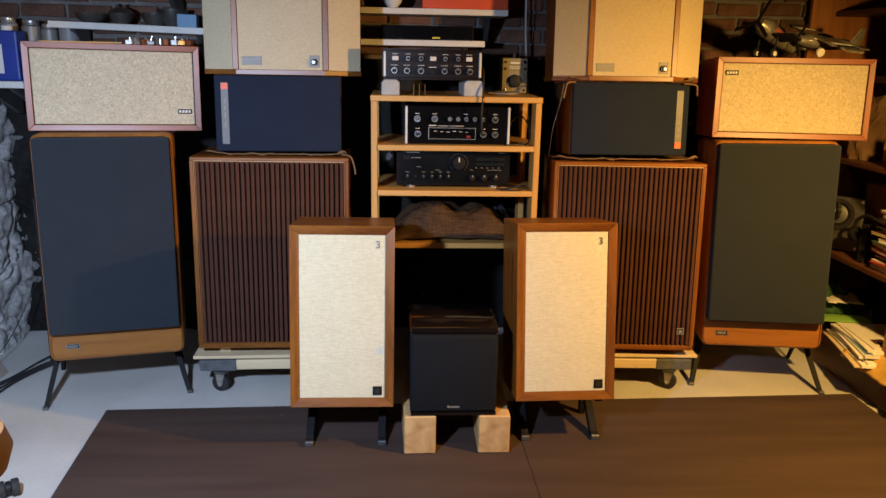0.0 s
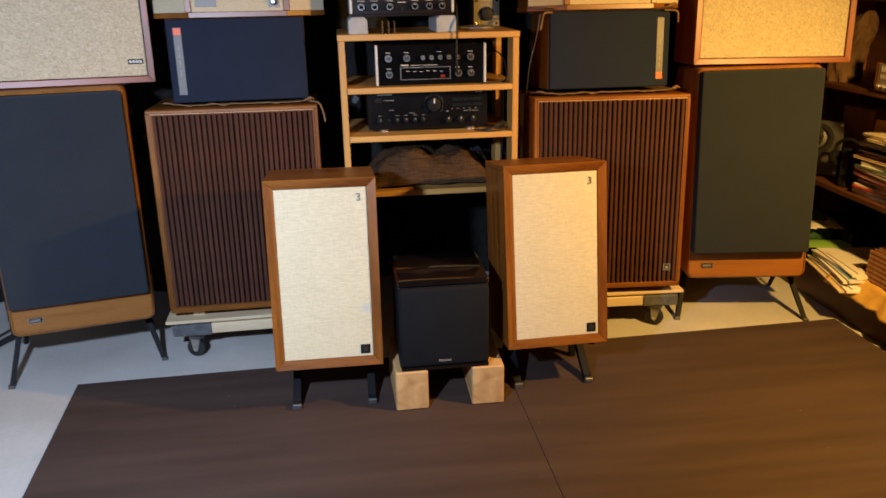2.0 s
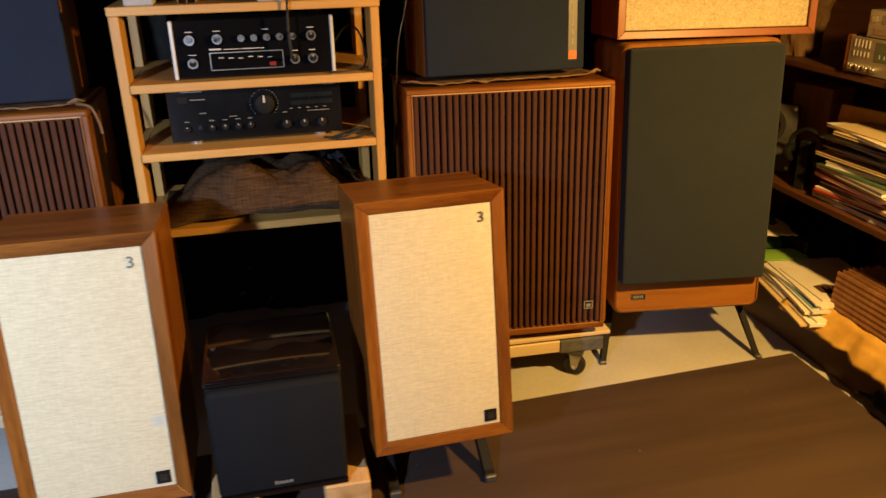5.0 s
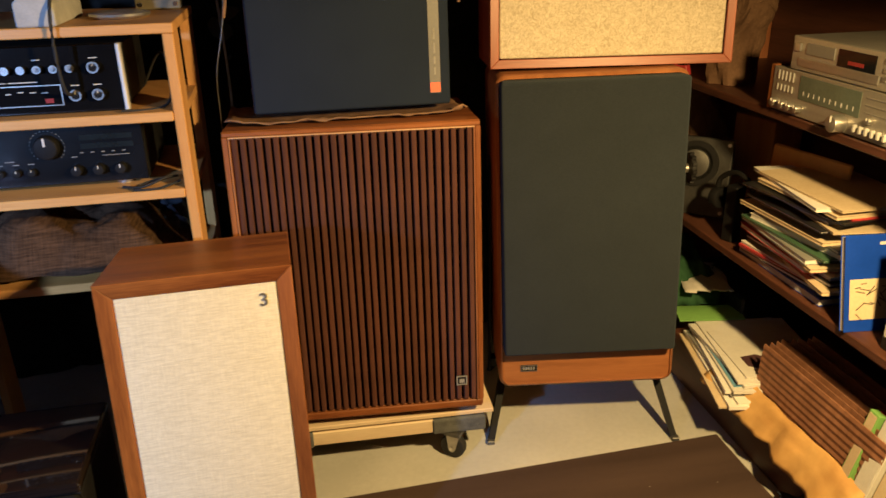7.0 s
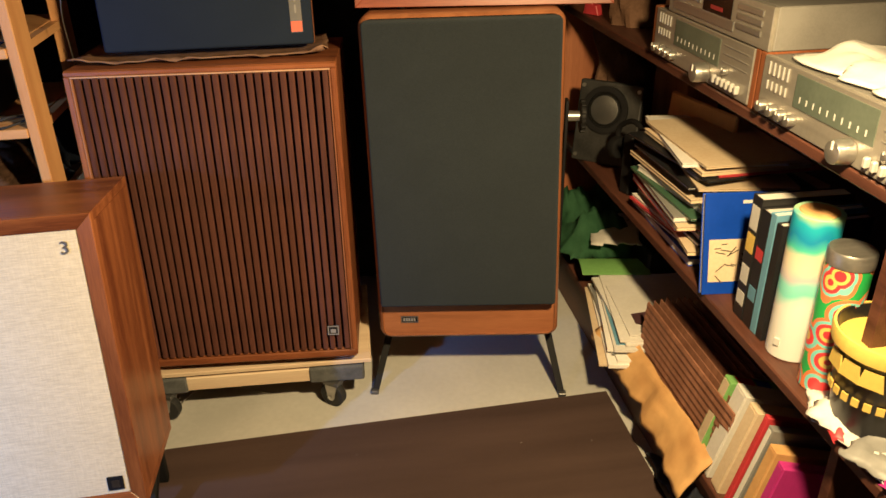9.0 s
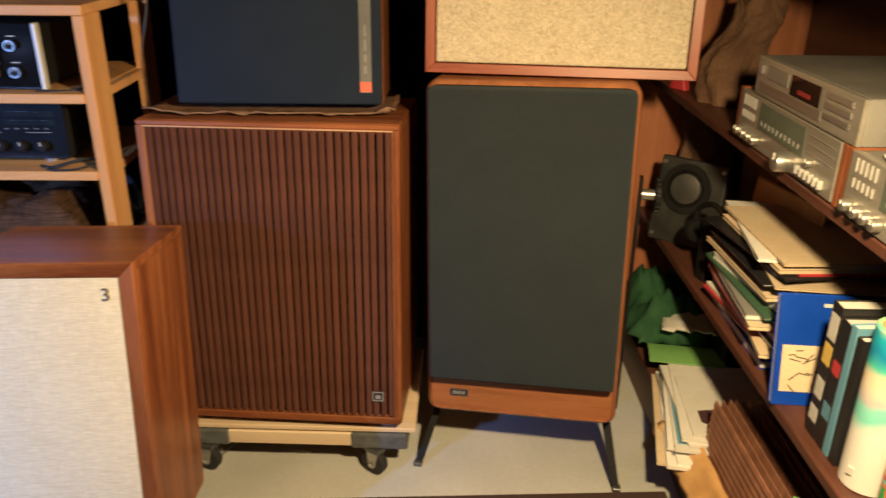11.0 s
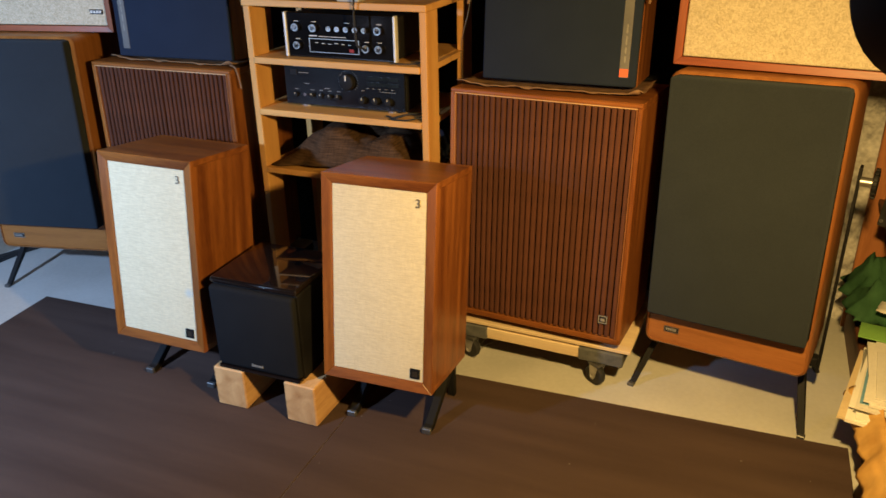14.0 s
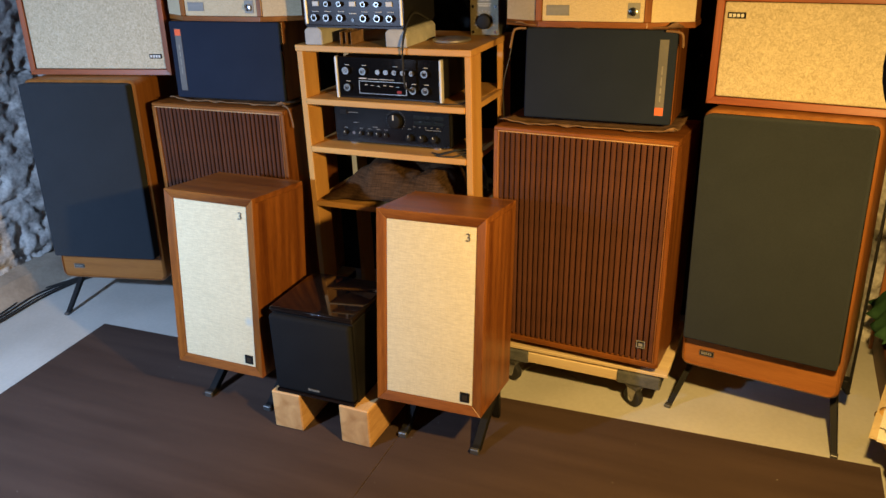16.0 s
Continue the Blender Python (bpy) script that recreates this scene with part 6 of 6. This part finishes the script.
wall_shelf(-2.02, -1.60, 3.50, 1.395, "white shelf of jars behind the gold speaker")
jar(-1.93, 3.56, 1.3955, 0.036, 0.10, grey_cover, "dusty glass jar with metal lid")
jar(-1.84, 3.57, 1.3955, 0.040, 0.09, steel_case, "grey tin with a pale lid")
jar(-1.76, 3.56, 1.3955, 0.034, 0.075, steel_case, "white plastic jar with metal lid")
jar(-1.68, 3.57, 1.3955, 0.042, 0.085, grey_cover, "white paint pot with a metal lid")
t = thing("tin", pose(-1.868, 3.36, 1.2455), "large blue and white paint tin", "tin")
part("body", box((-0.055, 0.0, 0.0), (0.055, 0.09, 0.205), 0.008, 2), plain("dark_blue_tin", (0.015, 0.045, 0.30)), t)
part("label_patch", box((-0.05, -0.001, 0.03), (-0.008, 0.0, 0.15), 0), paper, t)
part("lid", cyl((0, 0.045, 0.205), (0, 0.045, 0.225), 0.022, seg=18, bevel=0.003), paper, t, smooth=True)
solid("tin", lathe([(0.001, 0), (0.05, 0), (0.05, 0.20), (0.046, 0.206), (0.001, 0.206)], 24), black_metal, "dark round tin beside the blue one", "tin", pose(-1.98, 3.40, 1.2455), smooth=True)

# on the gold speaker by the stone wall
t = thing("wooden_stick", pose(-1.455, 3.13, 1.404, 0, 0, 15), "thin pale wooden stick on the speaker", "stick")
part("stick", box((-0.16, 0, 0), (0.14, 0.012, 0.007), 0.002), pine_x, t)
r7 = random.Random(4)
for i in range(9):
    x = -1.285 + 0.028 * i
    t = thing("metal_fitting", pose(x, 3.15 + r7.uniform(-0.02, 0.02), 1.402, 0, 0, r7.uniform(0, 180)), "small rusty metal fitting on the speaker", "fitting", "small metal fittings")
    part("body", box((-0.014, -0.009, 0.0), (0.014, 0.009, r7.uniform(0.012, 0.028)), 0.002), (bowl_m, silver, mahogany_x)[i % 3], t)
    part("stud", cyl((0.0, 0, 0.0), (0.006, 0, r7.uniform(0.026, 0.036)), 0.005, seg=10), chrome, t, smooth=True)


# ---- model aircraft on the gold speaker ----
model_grey = surf("worn_silver_model", (0.34, 0.325, 0.28), (0.56, 0.54, 0.47), scale=(25, 25, 25), rough=0.3, metal=0.75, bump=0.05)


def body_of(profile, seg=20):
    bm = lathe(profile, seg)
    bmesh.ops.transform(bm, matrix=pose(0, 0, 0, 0, 90, 0), verts=bm.verts)
    return bm


def plane():
    t = thing("model_airplane", pose(1.555, 3.17, 1.462, 17, 4, 14), "silver model airplane with black and white stripes", "model airplane")
    part("fuselage", body_of([(0.001, -0.155), (0.016, -0.15), (0.026, -0.11), (0.030, -0.05), (0.027, 0.02), (0.016, 0.11), (0.006, 0.16), (0.001, 0.165)]), model_grey, t, smooth=True)
    w = part("wing", prism([(-0.075, -0.20), (0.005, -0.20), (0.02, 0.0), (0.005, 0.20), (-0.075, 0.20), (-0.095, 0.0)], 0.016, 0.026, "xy", 0.003), model_grey, t)
    for y in (-0.15, -0.11, 0.11, 0.15):
        part("stripe", box((-0.082, y - 0.010, 0.0155), (0.008, y + 0.010, 0.0268), 0), black_cover if abs(y) > 0.13 else paper, w)
    part("tailplane", prism([(0.115, -0.075), (0.155, -0.075), (0.165, 0.0), (0.155, 0.075), (0.115, 0.075), (0.105, 0.0)], 0.004, 0.010, "xy", 0.002), model_grey, t)
    part("fin", prism([(0.105, 0.008), (0.165, 0.008), (0.165, 0.075), (0.140, 0.075)], -0.003, 0.003, "xz", 0.001), model_grey, t)
    part("canopy", body_of([(0.001, -0.05), (0.012, -0.04), (0.016, -0.01), (0.010, 0.03), (0.001, 0.04)], 14), glass_black, t, m=pose(-0.02, 0, 0.022), smooth=True)
    for y in (-0.05, 0.05):
        s = part("landing_strut", cyl((-0.06, y, 0.018), (-0.065, y, -0.032), 0.003, seg=8), black_metal, t)
        part("wheel", cyl((-0.065, y - 0.007, -0.030), (-0.065, y + 0.007, -0.030), 0.018, seg=20, bevel=0.002), paper, s, smooth=True)
    for a in range(3):
        part("propeller_blade", box((-0.162, -0.006, 0.0), (-0.159, 0.006, 0.075), 0.001), black_matte, t, m=Matrix.Rotation(radians(20 + 120 * a), 4, "X"))


def second_plane():
    t = thing("model_airplane", pose(1.345, 3.20, 1.485, 0, 27, 22), "silver model fighter with black propeller, tipped nose up", "model airplane")
    part("fuselage", body_of([(0.001, -0.12), (0.022, -0.115), (0.036, -0.08), (0.036, -0.02), (0.028, 0.05), (0.014, 0.12), (0.001, 0.13)]), model_grey, t, smooth=True)
    part("nose_band", body_of([(0.036, -0.085), (0.0375, -0.08), (0.0375, -0.06), (0.0365, -0.055), (0.036, -0.085)]), model_grey, t, smooth=True)
    bm = bmesh.new()
    for i in range(5):
        bm_box(bm, (-0.050 + 0.012 * i, -0.0378, 0.002), (-0.042 + 0.012 * i, -0.034, 0.011))
    part("lettering", bm, red_cover, t)
    part("wing", prism([(-0.05, -0.14), (0.0, -0.14), (0.015, 0.0), (0.0, 0.14), (-0.05, 0.14), (-0.06, 0.0)], -0.022, -0.013, "xy", 0.002), black_matte, t)
    for a in range(3):
        part("propeller_blade", box((-0.128, -0.008, 0.0), (-0.124, 0.008, 0.11), 0.001), black_matte, t, m=Matrix.Rotation(radians(10 + 120 * a), 4, "X"))
    part("tailplane", prism([(0.09, -0.06), (0.125, -0.06), (0.13, 0.06), (0.09, 0.06)], 0.002, 0.007, "xy", 0.001), model_grey, t)
    part("canopy", body_of([(0.001, -0.04), (0.012, -0.03), (0.017, 0.0), (0.010, 0.03), (0.001, 0.04)], 14), glass_black, t, m=pose(0.015, 0, 0.030), smooth=True)
    part("fin", prism([(0.080, 0.010), (0.128, 0.004), (0.130, 0.055), (0.108, 0.055)], -0.003, 0.003, "xz", 0.001), model_grey, t)
    for y in (-0.045, 0.045):
        s = part("landing_strut", cyl((-0.035, y, -0.016), (-0.015, y, -0.086), 0.004, seg=8), black_metal, t)
        part("wheel", cyl((-0.015, y - 0.007, -0.086), (-0.015, y + 0.007, -0.086), 0.021, seg=20, bevel=0.003), black_matte, s, smooth=True)
        part("wheel_hub", cyl((-0.015, y - 0.009, -0.086), (-0.015, y + 0.009, -0.086), 0.010, seg=14), paper, s, smooth=True)


plane()
second_plane()

# ---- by the stone wall, near the camera ----
leather = surf("brown_leather", (0.16, 0.075, 0.025), (0.27, 0.135, 0.05), scale=(16, 16, 16), rough=0.45, bump=0.2)
t = thing("stool", pose(-0.925, 1.04, 0.0), "tall stool with small round brown leather seat", "stool")
part("seat", lathe([(0.001, 0.73), (0.05, 0.73), (0.085, 0.748), (0.095, 0.78), (0.085, 0.812), (0.05, 0.83), (0.001, 0.834)], 32), leather, t, "padded brown leather seat", smooth=True)
part("pole", cyl((0, 0, 0.02), (0, 0, 0.73), 0.018, seg=14), black_metal, t, smooth=True)
part("base", lathe([(0.001, 0.0), (0.16, 0.0), (0.16, 0.008), (0.03, 0.025), (0.001, 0.025)], 28), black_metal, t, smooth=True)
t = thing("caster", pose(-1.46, 2.20, 0.0, 0, 0, 30), "black twin-wheel caster standing on the concrete", "caster")
for s in (-1, 1):
    part("wheel", cyl((s * 0.008, 0, 0.028), (s * 0.032, 0, 0.028), 0.028, seg=24, bevel=0.006), rubber, t, smooth=True)
part("housing", cyl((-0.007, 0, 0.03), (0.007, 0, 0.03), 0.022, seg=18), black_matte, t, smooth=True)


def lint():
    r = random.Random(77)
    bm = bmesh.new()
    for _ in range(22):
        x, y = r.uniform(-1.0, 1.65), r.uniform(1.6, 2.82)
        bm_box(bm, (-r.uniform(0.0006, 0.0022), -0.0005, 0.0), (r.uniform(0.0008, 0.003), 0.0006, 0.0012), 0, 1, pose(x, y, 0.0042, 0, 0, r.uniform(0, 180)))
    solid("lint", bm, dim_print, "specks of pale lint scattered on the carpet", "lint", kind="stuff")


lint()


# ---- bricks of the back wall ----
def bricks():
    r = random.Random(17)
    meshes = []
    for k in range(5):
        bm = box((-0.098, -0.014, -0.029), (0.098, 0.03, 0.029), 0.005)
        for v in bm.verts:
            v.co += Vector((r.uniform(-0.004, 0.004), r.uniform(-0.004, 0.004), r.uniform(-0.003, 0.003)))
        meshes.append(to_mesh("brick", bm, brick_m))
    for row in range(11):
        z = 1.405 + 0.073 * row
        for i in range(21):
            x = -2.08 + 0.212 * i + (0.106 if row % 2 else 0.0)
            if x > 2.2:
                continue
            o = new("brick", meshes[r.randrange(5)])
            o.parent = wall_back
            o.location = (x + r.uniform(-0.004, 0.004), 3.775 + r.uniform(-0.004, 0.004), z + r.uniform(-0.003, 0.003))


bricks()
